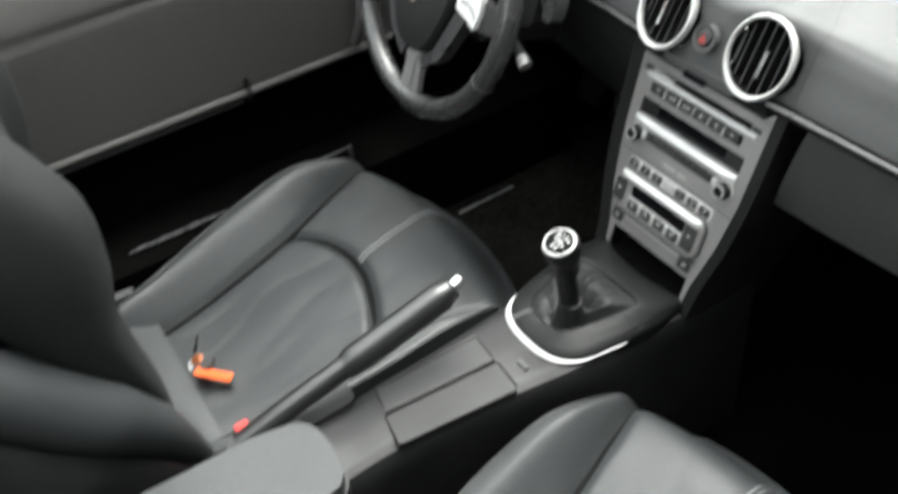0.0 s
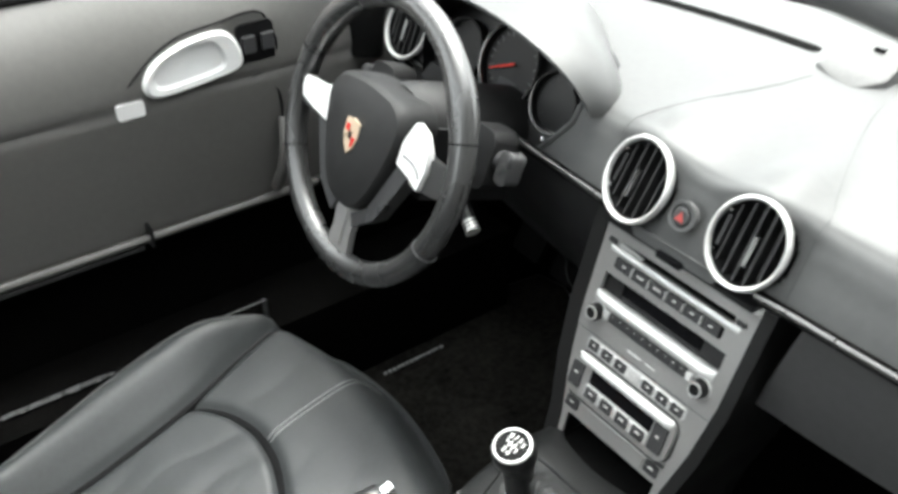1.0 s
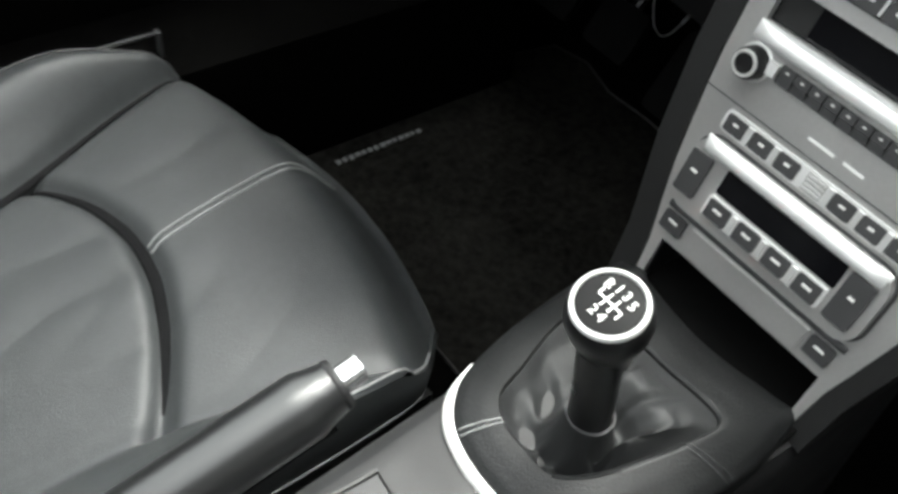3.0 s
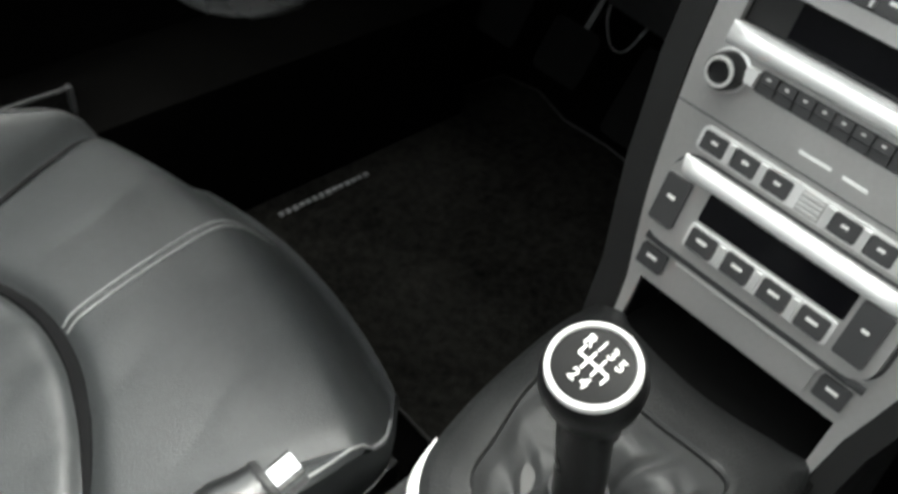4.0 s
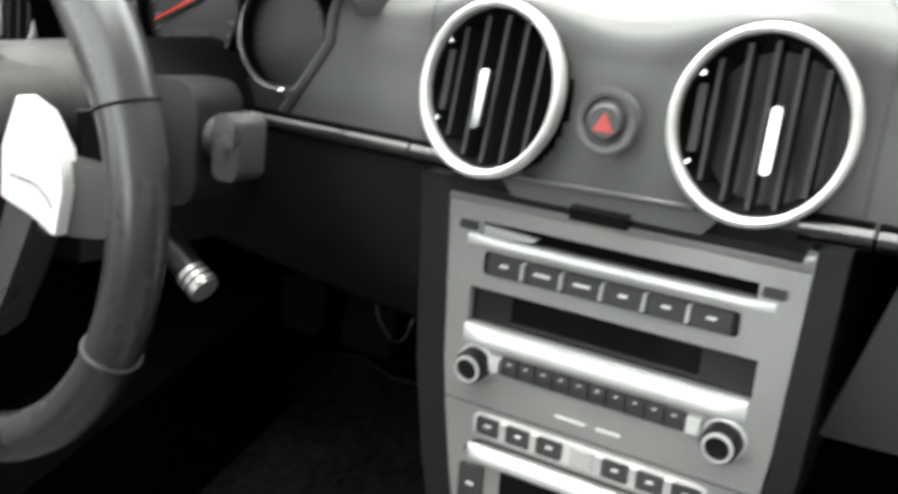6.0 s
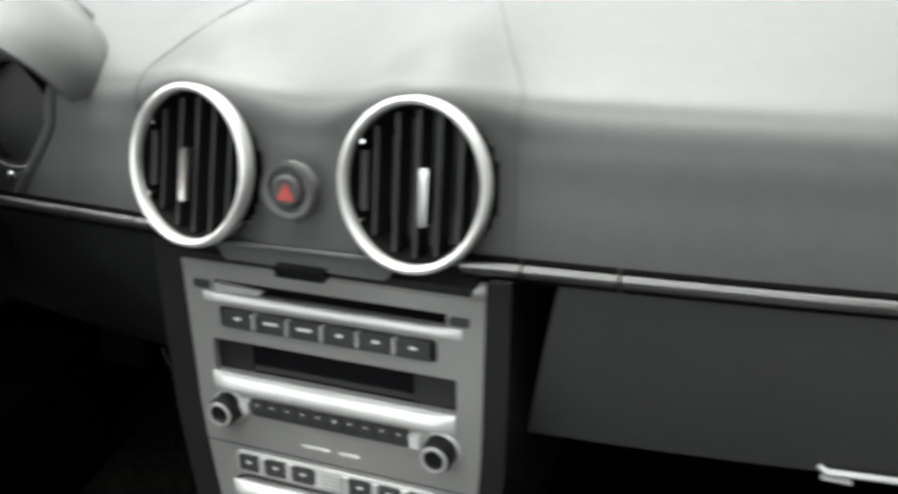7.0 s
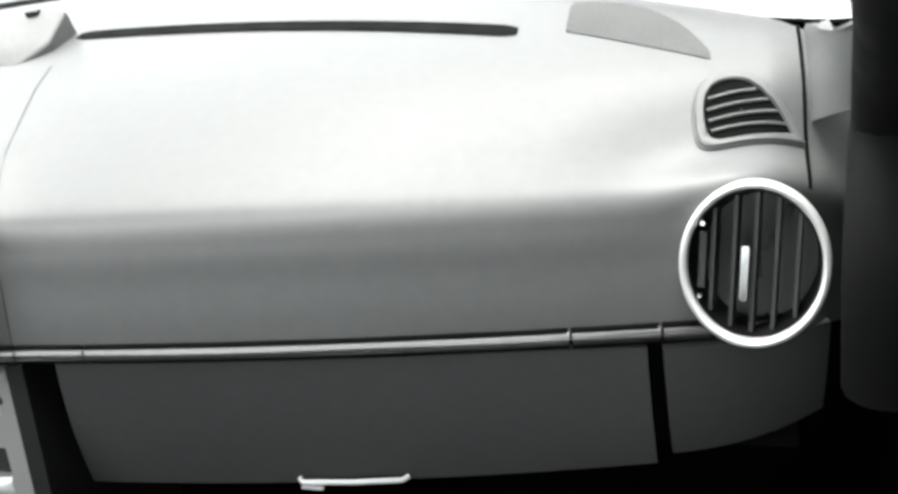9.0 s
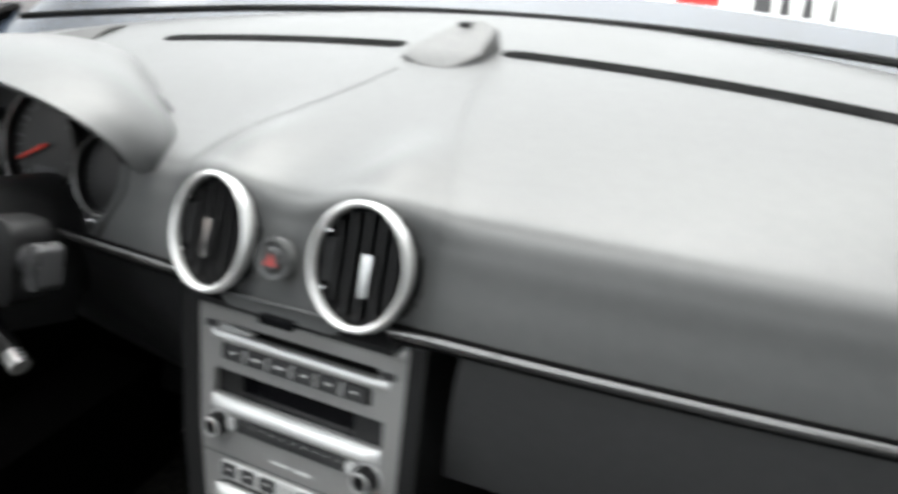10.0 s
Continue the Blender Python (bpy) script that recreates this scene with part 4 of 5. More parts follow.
def seat_outer(y):
    return curve_at([(-0.70, 0.185), (-0.55, 0.222), (-0.38, 0.247), (-0.24, 0.240), (-0.18, 0.220), (-0.142, 0.165)], y)


def seat_centre_z(y):
    base = curve_at([(-0.70, 0.085), (-0.60, 0.100), (-0.45, 0.135), (-0.30, 0.165), (-0.21, 0.172)], y)
    roll = sstep(-0.24, -0.142, y)
    return base - 0.075 * roll * roll


def insert_y(x):
    """Front edge of the rounded insert in the cushion."""
    return curve_at([(-0.17, -0.420), (-0.14, -0.388), (-0.10, -0.361), (-0.058, -0.346), (-0.019, -0.340), (0.028, -0.343), (0.069, -0.354), (0.104, -0.369), (0.146, -0.392), (0.17, -0.410)], x)


def seat_z(x, y):
    ax_, o = abs(x), seat_outer(y)
    c = min(seat_crease(y) + (0.014 if x > 0 else 0.0), o - 0.004)
    z = seat_centre_z(y)
    if ax_ < c:
        z += 0.006 * math.cos(math.pi * 0.5 * ax_ / c)
        z -= (0.003 if x > 0 else 0.011) * math.exp(-(((c - ax_) / 0.0095) ** 2))
    else:
        s = min(1, (ax_ - c) / max(0.012, o - c))
        h = 0.052 * sstep(-0.14, -0.36, y) + 0.002
        z += h * lerp(math.sin(math.pi * 0.5 * min(1, s * 1.2)), sstep(0.0, 0.80, s), 0.7) - 0.030 * max(0, s - 0.72) ** 1.3
        z -= (0.003 if x > 0 else 0.011) * math.exp(-(((ax_ - c) / 0.0095) ** 2))
    wrinkle = noise.noise((x * 22 + 4 * y, y * 9 - 5 * x, 2.0))
    fold = 1 - 2.2 * abs(noise.noise((x * 13 + 3 * y, y * 5 - 3 * x, 7.0)))
    z += ((0.0018 * wrinkle - 0.0014 * max(0.0, fold) ** 3) if y < insert_y(x) else 0.0008 * wrinkle - 0.0010 * max(0.0, fold) ** 3) * sstep(0.0, 0.05, c - ax_)
    # groove of the round insert
    if y > -0.46 and ax_ < c:
        slope = (insert_y(x + 0.002) - insert_y(x - 0.002)) / 0.004
        z -= 0.011 * math.exp(-(((y - insert_y(x)) / math.hypot(1, slope) / 0.0095) ** 2))
    return z


def seat_top(u, v):
    y = lerp(-0.70, -0.142, v)
    k = lerp(-1, 1, u)
    o = seat_outer(y)
    c = min(seat_crease(y) + (0.014 if k > 0 else 0.0), o - 0.004)
    x = math.copysign(c * abs(k) / 0.64 if abs(k) < 0.64 else lerp(c, o, (abs(k) - 0.64) / 0.36), k)
    bow = 0.030 - 0.050 * (x / 0.235) ** 2
    return Vector((SEAT_X + x, y + bow * sstep(-0.36, -0.142, y), seat_z(x, y)))


def seat_side(u, v):
    """Skirt round the cushion, down to the base."""
    loop = [(0, k / 30) for k in range(31)] + [(k / 40, 1) for k in range(1, 41)] + [(1, 1 - k / 30) for k in range(1, 31)]
    p = seat_top(*loop[min(int(round(u * 100)), 100)])
    mid = Vector((SEAT_X, -0.42, 0))
    d = Vector((p.x - mid.x, p.y - mid.y, 0))
    pull = 0.02 * math.sin(math.pi * min(1, v * 1.3)) - 0.10 * v * v
    return (p.x + d.x * pull, p.y + d.y * pull, lerp(p.z, 0.05, v))


seat = thing("sports_seat", (SEAT_X, -0.42, FLOOR), "black leather sports seat with thigh bolsters and stitched seams", "car seat", "front seats")
part("cushion", grid(seat_top, 150, 150), LEATHER, seat)
part("cushion_side", grid(seat_side, 100, 10), LEATHER, seat)


def on_seat(x, y, lift=0.0):
    """The place on the cushion's skin, from the plan before its front is bowed."""
    return (SEAT_X + x, y + (0.030 - 0.050 * (x / 0.235) ** 2) * sstep(-0.36, -0.142, y), seat_z(x, y) + lift)


for dx in (-0.004, 0.004):
    part("stitching", tube([on_seat(-0.003 - 0.030 * k / 30 + dx, lerp(-0.334, -0.155, k / 30), 0.0008) for k in range(31)], 0.0012, 5), THREAD, seat, "grey double stitched seam")
# Near-black tube painting the shade at the bottom of the bolster crease.
for sx in (-1,):
    part("crease", tube([on_seat(sx * min(seat_crease(lerp(-0.66, -0.195, k / 40)) + (0.014 if sx > 0 else 0.0), seat_outer(lerp(-0.66, -0.195, k / 40)) - 0.004), lerp(-0.66, -0.195, k / 40), 0.0022) for k in range(41)], [0.0003 + 0.0058 * min(1, (41 - k) / 22) for k in range(41)], 8, flat=0.6, up=(0, 0, 1)), SEAMSHADE, seat)
# Same dark tube for the shade in the insert's groove.
arc = []
for k in range(61):
    x = lerp(-0.145, 0.145, k / 60)
    y = insert_y(x)
    if abs(x) < seat_crease(y) + (0.012 if x > 0 else 0.0):
        arc.append(on_seat(x, y, 0.0022))
part("insert_seam_shade", tube(arc, [0.0060 * (1 - 0.85 * abs(2 * k / (len(arc) - 1) - 1) ** 3) for k in range(len(arc))], 8, flat=0.6, up=(0, 0, 1)), SEAMSHADE, seat)
for sx in (-1, 1):
    line = []
    for k in range(40):
        y = lerp(-0.64, -0.160, k / 39)
        x = sx * (seat_outer(y) - 0.004)
        line.append(on_seat(x, y, 0.001))
    part("piping", tube(line, 0.0012, 6), THREAD if sx > 0 else BACKING, seat)


def back_f(u, v):
    """Backrest: front skin with bolsters, wrapped round to the rear; it thins towards its foot."""
    a = 2 * math.pi * u
    c, s = math.cos(a), math.sin(a)
    w = curve_at([(0, 0.190), (0.15, 0.205), (0.40, 0.235), (0.60, 0.240), (0.74, 0.205), (0.83, 0.135), (0.93, 0.120), (1, 0.07)], v)
    x = w * math.copysign(abs(c) ** 0.55, c)
    z = lerp(0.15, 0.92, v)
    front = curve_at([(0.15, -0.700), (0.30, -0.700), (0.45, -0.708), (0.53, -0.692), (0.62, -0.692), (0.71, -0.745), (0.80, -0.800), (0.92, -0.850)], z)
    rear = curve_at([(0.15, -0.728), (0.23, -0.735), (0.283, -0.742), (0.35, -0.772), (0.413, -0.812), (0.483, -0.850), (0.60, -0.885), (0.92, -0.915)], z)
    e = abs(x) / w
    if s < 0:
        dip = 0.050 * (1 - sstep(0.45, 0.80, e)) * sstep(0.15, 0.30, z) * (1 - sstep(0.62, 0.74, z))
        y = lerp((front + rear) / 2, front - dip, abs(s) ** 0.5)
    else:
        y = lerp((front + rear) / 2, rear, s ** 0.6)
    return (SEAT_X + x, y, z)


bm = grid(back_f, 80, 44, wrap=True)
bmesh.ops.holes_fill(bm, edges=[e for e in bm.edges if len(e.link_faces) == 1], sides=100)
# The backrest's shade is put into its colour here.
part("backrest", bm, BACKSHADE, seat, "black leather backrest, shade put into its colour")
part("hinge_cover", box(SEAT_X - 0.19, SEAT_X + 0.19, -0.84, -0.765, 0.03, 0.18, bevel=0.02), BLACK, seat)
part("cushion_rear", grid(lambda u, v: (SEAT_X + lerp(-0.178, 0.178, u), lerp(-0.655, -0.745, v), lerp(0.094, 0.128, v ** 1.4) + 0.006 * math.sin(math.pi * u)), 30, 10, 0.004), LEATHER, seat)
bolster = [(SEAT_X + x, y, z) for x, y, z in ((0.190, -0.700, 0.150), (0.206, -0.735, 0.250), (0.222, -0.790, 0.345), (0.232, -0.850, 0.430), (0.238, -0.905, 0.510))]
part("side_bolster", tube(smooth_line(bolster, 6), [0.022 + 0.034 * min(1, k / 12) for k in range(25)], 18, flat=0.9), LEATHER, seat, "rounded black leather side bolster")
part("back_shell", tube(smooth_line([(x + 0.012, y - 0.045, z - 0.075) for x, y, z in bolster], 6), 0.062, 14), BLACK, seat)
part("hinge_bracket", box(SEAT_X - 0.212, SEAT_X - 0.196, -0.695, -0.665, 0.07, 0.135, bevel=0.004), BACKING, seat)
part("seat_base", box(SEAT_X - 0.19, SEAT_X + 0.19, -0.66, -0.20, FLOOR + 0.02, 0.075, bevel=0.02), BLACK, seat)
for sx in (-0.15, 0.15):
    part("rail", box(SEAT_X + sx - 0.02, SEAT_X + sx + 0.02, -0.72, -0.13, FLOOR, FLOOR + 0.03, bevel=0.004), BLACK, seat)
part("side_seam", tube([Vector(seat_side(lerp(0.60, 0.97, k / 50), 0.34 + 0.10 * math.sin(math.pi * k / 50))) * 1.0 for k in range(51)], 0.0013, 6), THREAD, seat)
other = copy_thing(seat, pose(0.340, -0.395, FLOOR + 0.024))
for ob in other.children:
    if ob.name.startswith("backrest"):
        # folded further back than the driver's
        ob.location.y -= 0.20

# seat belt buckle
buckle = thing("belt_buckle", (-0.185, -0.62, 0.10), "black seat belt buckle with a red release button", "seat belt buckle")
part("body", box(-0.196, -0.173, -0.645, -0.618, 0.05, 0.156, bevel=0.005), BLACK, buckle)
part("release", box(-0.193, -0.176, -0.642, -0.623, 0.154, 0.1615, bevel=0.002), RED, buckle, "red release button")

# keys with a tag on the driver's seat
keys = thing("key_ring", (-0.40, -0.60, 0.105), "bunch of keys with an orange tag lying on the seat", "keys")
KZ = 0.118
ringm = pose(-0.370, -0.635, KZ + 0.006, 15, 10, 0)
part("ring", tube([ringm @ Vector((0.013 * math.cos(2 * math.pi * k / 24), 0.013 * math.sin(2 * math.pi * k / 24), 0)) for k in range(24)], 0.0014, 6, True), CHROME, keys)
part("tag", prism(rounded(0.060, 0.017, 0.004, 3), 0, 0.003, pose(-0.332, -0.624, KZ + 0.004, -8, 6, 44), 0.001), ORANGE, keys, "bright orange plastic tag")
part("key_blade", prism([(-0.003, 0.008), (0.003, 0.008), (0.003, 0.034), (0.0, 0.040), (-0.003, 0.034)], 0, 0.002, pose(-0.382, -0.635, KZ + 0.006, 55, 0, 30), 0.0004), CHROME, keys)
part("key_head", lathe([(0, 0), (0.010, 0), (0.0105, 0.004), (0.008, 0.006), (0, 0.006)], 20, pose(-0.372, -0.632, KZ + 0.006, 40, 10, 0)), COPPER, keys, "copper-brown key head")
part("key_fob", prism(rounded(0.020, 0.032, 0.006, 4), 0, 0.008, pose(-0.358, -0.626, KZ + 0.004, 20, 12, -30), 0.002), BACKING, keys)


# ---- steering wheel ----
WT = radians(20.0)
WC = Vector((-0.377, -0.146, 0.592))
WM = axes(WC, (1, 0, 0), (0, math.sin(WT), math.cos(WT)))
sw = thing("steering_wheel", tuple(WC), "black leather three-spoke steering wheel with bright spokes", "steering wheel")
RIM_R = 0.1735


def rim_pt(a, r=RIM_R, z=0.0):
    return WM @ Vector((r * math.cos(a), r * math.sin(a), z))


rim_rr = [0.0160 + 0.0022 * (math.exp(-(((math.degrees(2 * math.pi * k / 120) - 35) / 14) ** 2)) + math.exp(-(((math.degrees(2 * math.pi * k / 120) - 145) / 14) ** 2))) for k in range(120)]
part("rim", tube([rim_pt(2 * math.pi * k / 120) for k in range(120)], rim_rr, 20, True), WHEELSKIN, sw)
for a in (-27, 20, 160, 207):
    t = radians(a)
    ring = WM @ pose(RIM_R * math.cos(t), RIM_R * math.sin(t), 0) @ Matrix.Rotation(t, 4, "Z") @ Matrix.Rotation(radians(90), 4, "X")
    part("seam_ring", tube([ring @ Vector((0.0167 * math.cos(2 * math.pi * k / 24), 0.0167 * math.sin(2 * math.pi * k / 24), 0)) for k in range(24)], 0.0010, 5, True), BACKING if a == -27 else SEAMSHADE, sw)
hub = [(-0.060, 0.062), (-0.030, 0.068), (0.0, 0.070), (0.030, 0.068), (0.060, 0.062), (0.078, 0.040), (0.074, 0.005), (0.060, -0.040), (0.040, -0.078), (0.018, -0.092), (0.0, -0.094), (-0.018, -0.092), (-0.040, -0.078), (-0.060, -0.040), (-0.074, 0.005), (-0.078, 0.040)]
fine = closed_line(hub, 3)


def hub_f(u, v):
    k = int(round(u * len(fine))) % len(fine)
    x, y = fine[k]
    prof = [(1.02, -0.035), (1.03, 0.000), (1.0, 0.016), (0.94, 0.023), (0.7, 0.027), (0.4, 0.029), (0.0, 0.030)]
    q = v * (len(prof) - 1)
    i = min(int(q), len(prof) - 2)
    r, z = (lerp(prof[i][j], prof[i + 1][j], q - i) for j in (0, 1))
    return WM @ Vector((x * r, y * r, z))


part("airbag_cover", grid(hub_f, len(fine), 12, wrap=True), HUBSKIN, sw)
for sx in (-1, 1):
    sp = [(0.073, 0.034), (0.105, 0.026), (0.150, 0.024), (0.167, 0.022), (0.167, -0.008), (0.150, -0.014), (0.105, -0.020), (0.070, -0.006)]
    part("spoke", prism([(sx * x, y) for x, y in sp], -0.006, 0.007, WM, 0.004, 3), WHEELSKIN, sw)
    pl = [(0.080, 0.026), (0.094, 0.056), (0.112, 0.050), (0.128, 0.031), (0.131, 0.010), (0.125, -0.016), (0.106, -0.008), (0.079, -0.002)] if sx > 0 else [(0.080, 0.034), (0.112, 0.026), (0.148, 0.024), (0.150, 0.012), (0.144, -0.002), (0.118, -0.008), (0.080, -0.012)]
    part("spoke_plate", prism([(sx * x, y) for x, y in pl], 0.004, 0.015, WM, 0.004, 3), PALE, sw, "bright silver spoke plate")
    leg = [(0.080, -0.004), (0.103, -0.010), (0.064, -0.086), (0.026, -0.114), (0.018, -0.098), (0.046, -0.078)]
    part("spoke_leg", prism([(sx * x, y) for x, y in leg], -0.01, 0.012, WM, 0.003, 2), TRIM if sx > 0 else BACKING, sw)
part("spoke_plate", prism([(-0.030, -0.090), (0.030, -0.090), (0.023, -0.106), (0.019, -0.128), (0.024, -0.163), (-0.024, -0.163), (-0.019, -0.128), (-0.023, -0.106)], -0.004, 0.006, WM, 0.004, 3), SILVER, sw, "silver lower spoke plate")
part("spoke_rib", prism([(-0.008, -0.100), (0.008, -0.100), (0.006, -0.150), (-0.006, -0.150)], 0.004, 0.0095, WM, 0.003, 3), SILVER, sw)
part("plate_groove", tube(smooth_line([WM @ Vector((0.088, 0.012, 0.0152)), WM @ Vector((0.108, 0.010, 0.0152)), WM @ Vector((0.118, 0.005, 0.0152)), WM @ Vector((0.124, -0.002, 0.0148))], 4), 0.0011, 6), TRIM, sw)
part("cover_mark", box(-0.012, 0.010, -0.058, -0.0555, 0.0, 0.0275, WM), BACKING, sw)
crest = [(-0.014, 0.019), (0.0, 0.022), (0.014, 0.019), (0.0148, 0.0), (0.009, -0.015), (0.0, -0.024), (-0.009, -0.015), (-0.0148, 0.0)]
part("badge", prism(crest, 0.0285, 0.0312, WM, 0.0008), GOLD, sw, "small shield badge in gold and red")
part("badge_field", prism([(0.004, -0.001), (0.0120, -0.001), (0.008, -0.012), (0.004, -0.015)], 0.0310, 0.0318, WM), RED, sw)
part("badge_field", prism([(-0.0120, 0.004), (-0.004, 0.004), (-0.004, 0.013), (-0.0118, 0.012)], 0.0310, 0.0318, WM), RED, sw)
part("badge_field", prism([(-0.003, -0.004), (0.003, -0.004), (0.003, 0.005), (-0.003, 0.005)], 0.0318, 0.0324, WM), BLACK, sw)
# column with stalks
WM = axes((-0.359, -0.149, 0.618), (1, 0, 0), (0, math.sin(WT), math.cos(WT)))
col = thing("steering_column", (-0.352, -0.05, 0.52), "black steering column shroud with stalks", "steering column")
part("shroud", lathe([(0.0, -0.03), (0.050, -0.030), (0.056, -0.045), (0.062, -0.16), (0.066, -0.24), (0.0, -0.24)], 32, WM), HUBSKIN, col)
part("lower_shroud", box(-0.06, 0.06, -0.075, 0.02, -0.20, -0.05, WM, 0.012), DARK, col)
for sx in (-1, 1):
    pod = part("switch_pod", prism(rounded(0.052, 0.076, 0.016, 5, sx * 0.106, 0.008), -0.112, -0.074, WM, 0.008, 4), DARK, col, "dark rounded switch housing")
    st = part("stalk", tube([WM @ Vector((sx * 0.112, 0.012, -0.092)), WM @ Vector((sx * 0.128, 0.013, -0.091)), WM @ Vector((sx * 0.140, 0.014, -0.090))], [0.0125, 0.0135, 0.0120], 14), BACKING, col, "short stalk with a satin grey end")
    part("stalk_end", prism(rounded(0.020, 0.040, 0.007, 4, sx * 0.149, 0.010), -0.104, -0.080, WM, 0.005, 3), TRIM, st)
    part("end_cap", prism(rounded(0.012, 0.017, 0.003, 3, sx * 0.152, 0.019), -0.081, -0.0775, WM, 0.001), TRIM, st)
    part("mark", lathe([(0.0, 0.0), (0.0045, 0.0), (0.0045, 0.0006), (0.0, 0.0006)], 14, WM @ pose(sx * 0.145, 0.004, -0.0802)), LEGEND if sx < 0 else KEYCAP, st)
    lo = part("lower_stalk", tube([WM @ Vector((sx * 0.085, -0.052, -0.088)), WM @ Vector((sx * 0.108, -0.068, -0.088)), WM @ Vector((sx * 0.122, -0.077, -0.087))], [0.008, 0.0095, 0.0085], 14), BLACK, col)
    part("grip_ring", tube([WM @ Vector((sx * 0.118, -0.075, -0.087)), WM @ Vector((sx * 0.132, -0.083, -0.086))], 0.0095, 14), SILVER, lo, "ribbed satin end")
    for k in range(3):
        p = 0.121 + 0.0045 * k
        part("rib", tube([WM @ Vector((sx * p, lerp(-0.075, -0.083, (p - 0.118) / 0.014), -0.087)), WM @ Vector((sx * (p + 0.0012), lerp(-0.075, -0.083, (p - 0.1168) / 0.014), -0.087))], 0.0103, 14), KEYCAP, lo)
    part("mark", box(*sorted((sx * 0.096, sx * 0.104)), -0.062, -0.059, -0.0802, -0.0790, WM), LEGEND, lo)

# ---- instruments ----
cl = thing("instrument_cluster", (-0.352, 0.08, 0.56), "hooded instrument cluster with dark round dials", "instruments")


def hood_at(a, v):
    """a from the right end over the crown to the left end; v from the lip forward."""
    s, c = math.sin(a), math.cos(a)
    hw = curve_at([(0, 0.195), (0.15, 0.201), (0.33, 0.186), (0.56, 0.132), (0.78, 0.078), (1, 0.012)], v)
    base = 0.650
    top = curve_at([(0, 0.735), (0.3, 0.742), (0.6, 0.728), (0.85, 0.704), (1, 0.680)], v)
    y0 = 0.034 - 0.036 * s ** 0.8
    y = lerp(y0, 0.215, v)
    return Vector((CX + hw * math.copysign(abs(c) ** 1.05, c), y, base + (top - base) * s ** 0.90))


part("hood", grid(lambda u, v: hood_at(math.pi * u, v), 60, 24, -0.005), DASH, cl, "smooth dark hood over the dials")
part("inner_shell", grid(lambda u, v: Vector((CX + 0.166 * math.cos(math.pi * u), lerp(0.050, 0.125, v), 0.560 + lerp(0.165, 0.15, v) * math.sin(math.pi * u) ** 0.6)), 40, 4), BLACK, cl)
for sx in (-1, 1):
    rim_l = []
    for k in range(12):
        z = lerp(0.566, 0.652, k / 11)
        x = CX + sx * (0.122 + 0.044 * min(1, max(0, (z - 0.572) / 0.055)))
        v = next(w / 200 for w in range(200) if dash_point(x, w / 200).z >= z)
        rim_l.append(dash_point(x, v))
    part("opening_rim", tube(rim_l, 0.0042, 8), DASH, cl)
CM = axes((CX, 0.084, 0.622), (1, 0, 0), (0, math.sin(radians(22)), math.cos(radians(22))))
part("panel", prism(rounded(0.33, 0.155, 0.05, 6), -0.02, 0.0, CM, 0.003), BLACK, cl)
part("panel_front", prism([(-0.165, -0.072), (0.165, -0.072), (0.15, -0.045), (-0.15, -0.045)], 0.0, 0.014, CM, 0.004), DARK, cl)
for u, r, w in ((-0.098, 0.043, -0.006), (0.0, 0.056, 0.006), (0.098, 0.040, -0.010)):
    d = part("dial", lathe([(0, 0.004), (r * 0.94, 0.004), (r * 0.95, 0.012), (r, 0.014), (r, 0.0), (0, 0.0)], 48, CM @ pose(u, w, 0)), BLACK, cl)
    part("dial_ring", lathe([(r * 0.95, 0.012), (r * 0.97, 0.0155), (r * 1.0, 0.016), (r * 1.02, 0.013)], 48, CM @ pose(u, w, 0), True), STRIP, d, "thin satin dial ring")
    for k in range(21):
        a = radians(225 - 270 * k / 20)
        m = CM @ pose(u, w, 0.0042) @ Matrix.Rotation(a, 4, "Z")
        # Side dials get darker ticks, for the shade below the hood.
        part("tick", box(r * (0.76 if k % 2 else 0.70), r * 0.86, -0.0005, 0.0005, 0, 0.0003, m), THREAD if u == 0.0 else BACKING, d)
nm = CM @ pose(0, 0.006, 0.0075) @ Matrix.Rotation(radians(205), 4, "Z")
part("needle", prism([(-0.006, -0.0014), (0.042, -0.0009), (0.042, 0.0009), (-0.006, 0.0014)], 0, 0.002, nm, 0.0004), NEEDLE, cl, "red needle")
part("info_window", prism(rounded(0.036, 0.022, 0.002, 2, 0.0, -0.026), 0.0042, 0.005, CM), BACKING, cl)
part("reset_pin", lathe([(0, -0.03), (0.003, -0.03), (0.003, 0.008), (0, 0.009)], 12, axes((-0.239, 0.022, 0.596), (1, 0, 0), (0, 0.37, 0.93))), CHROME, cl)


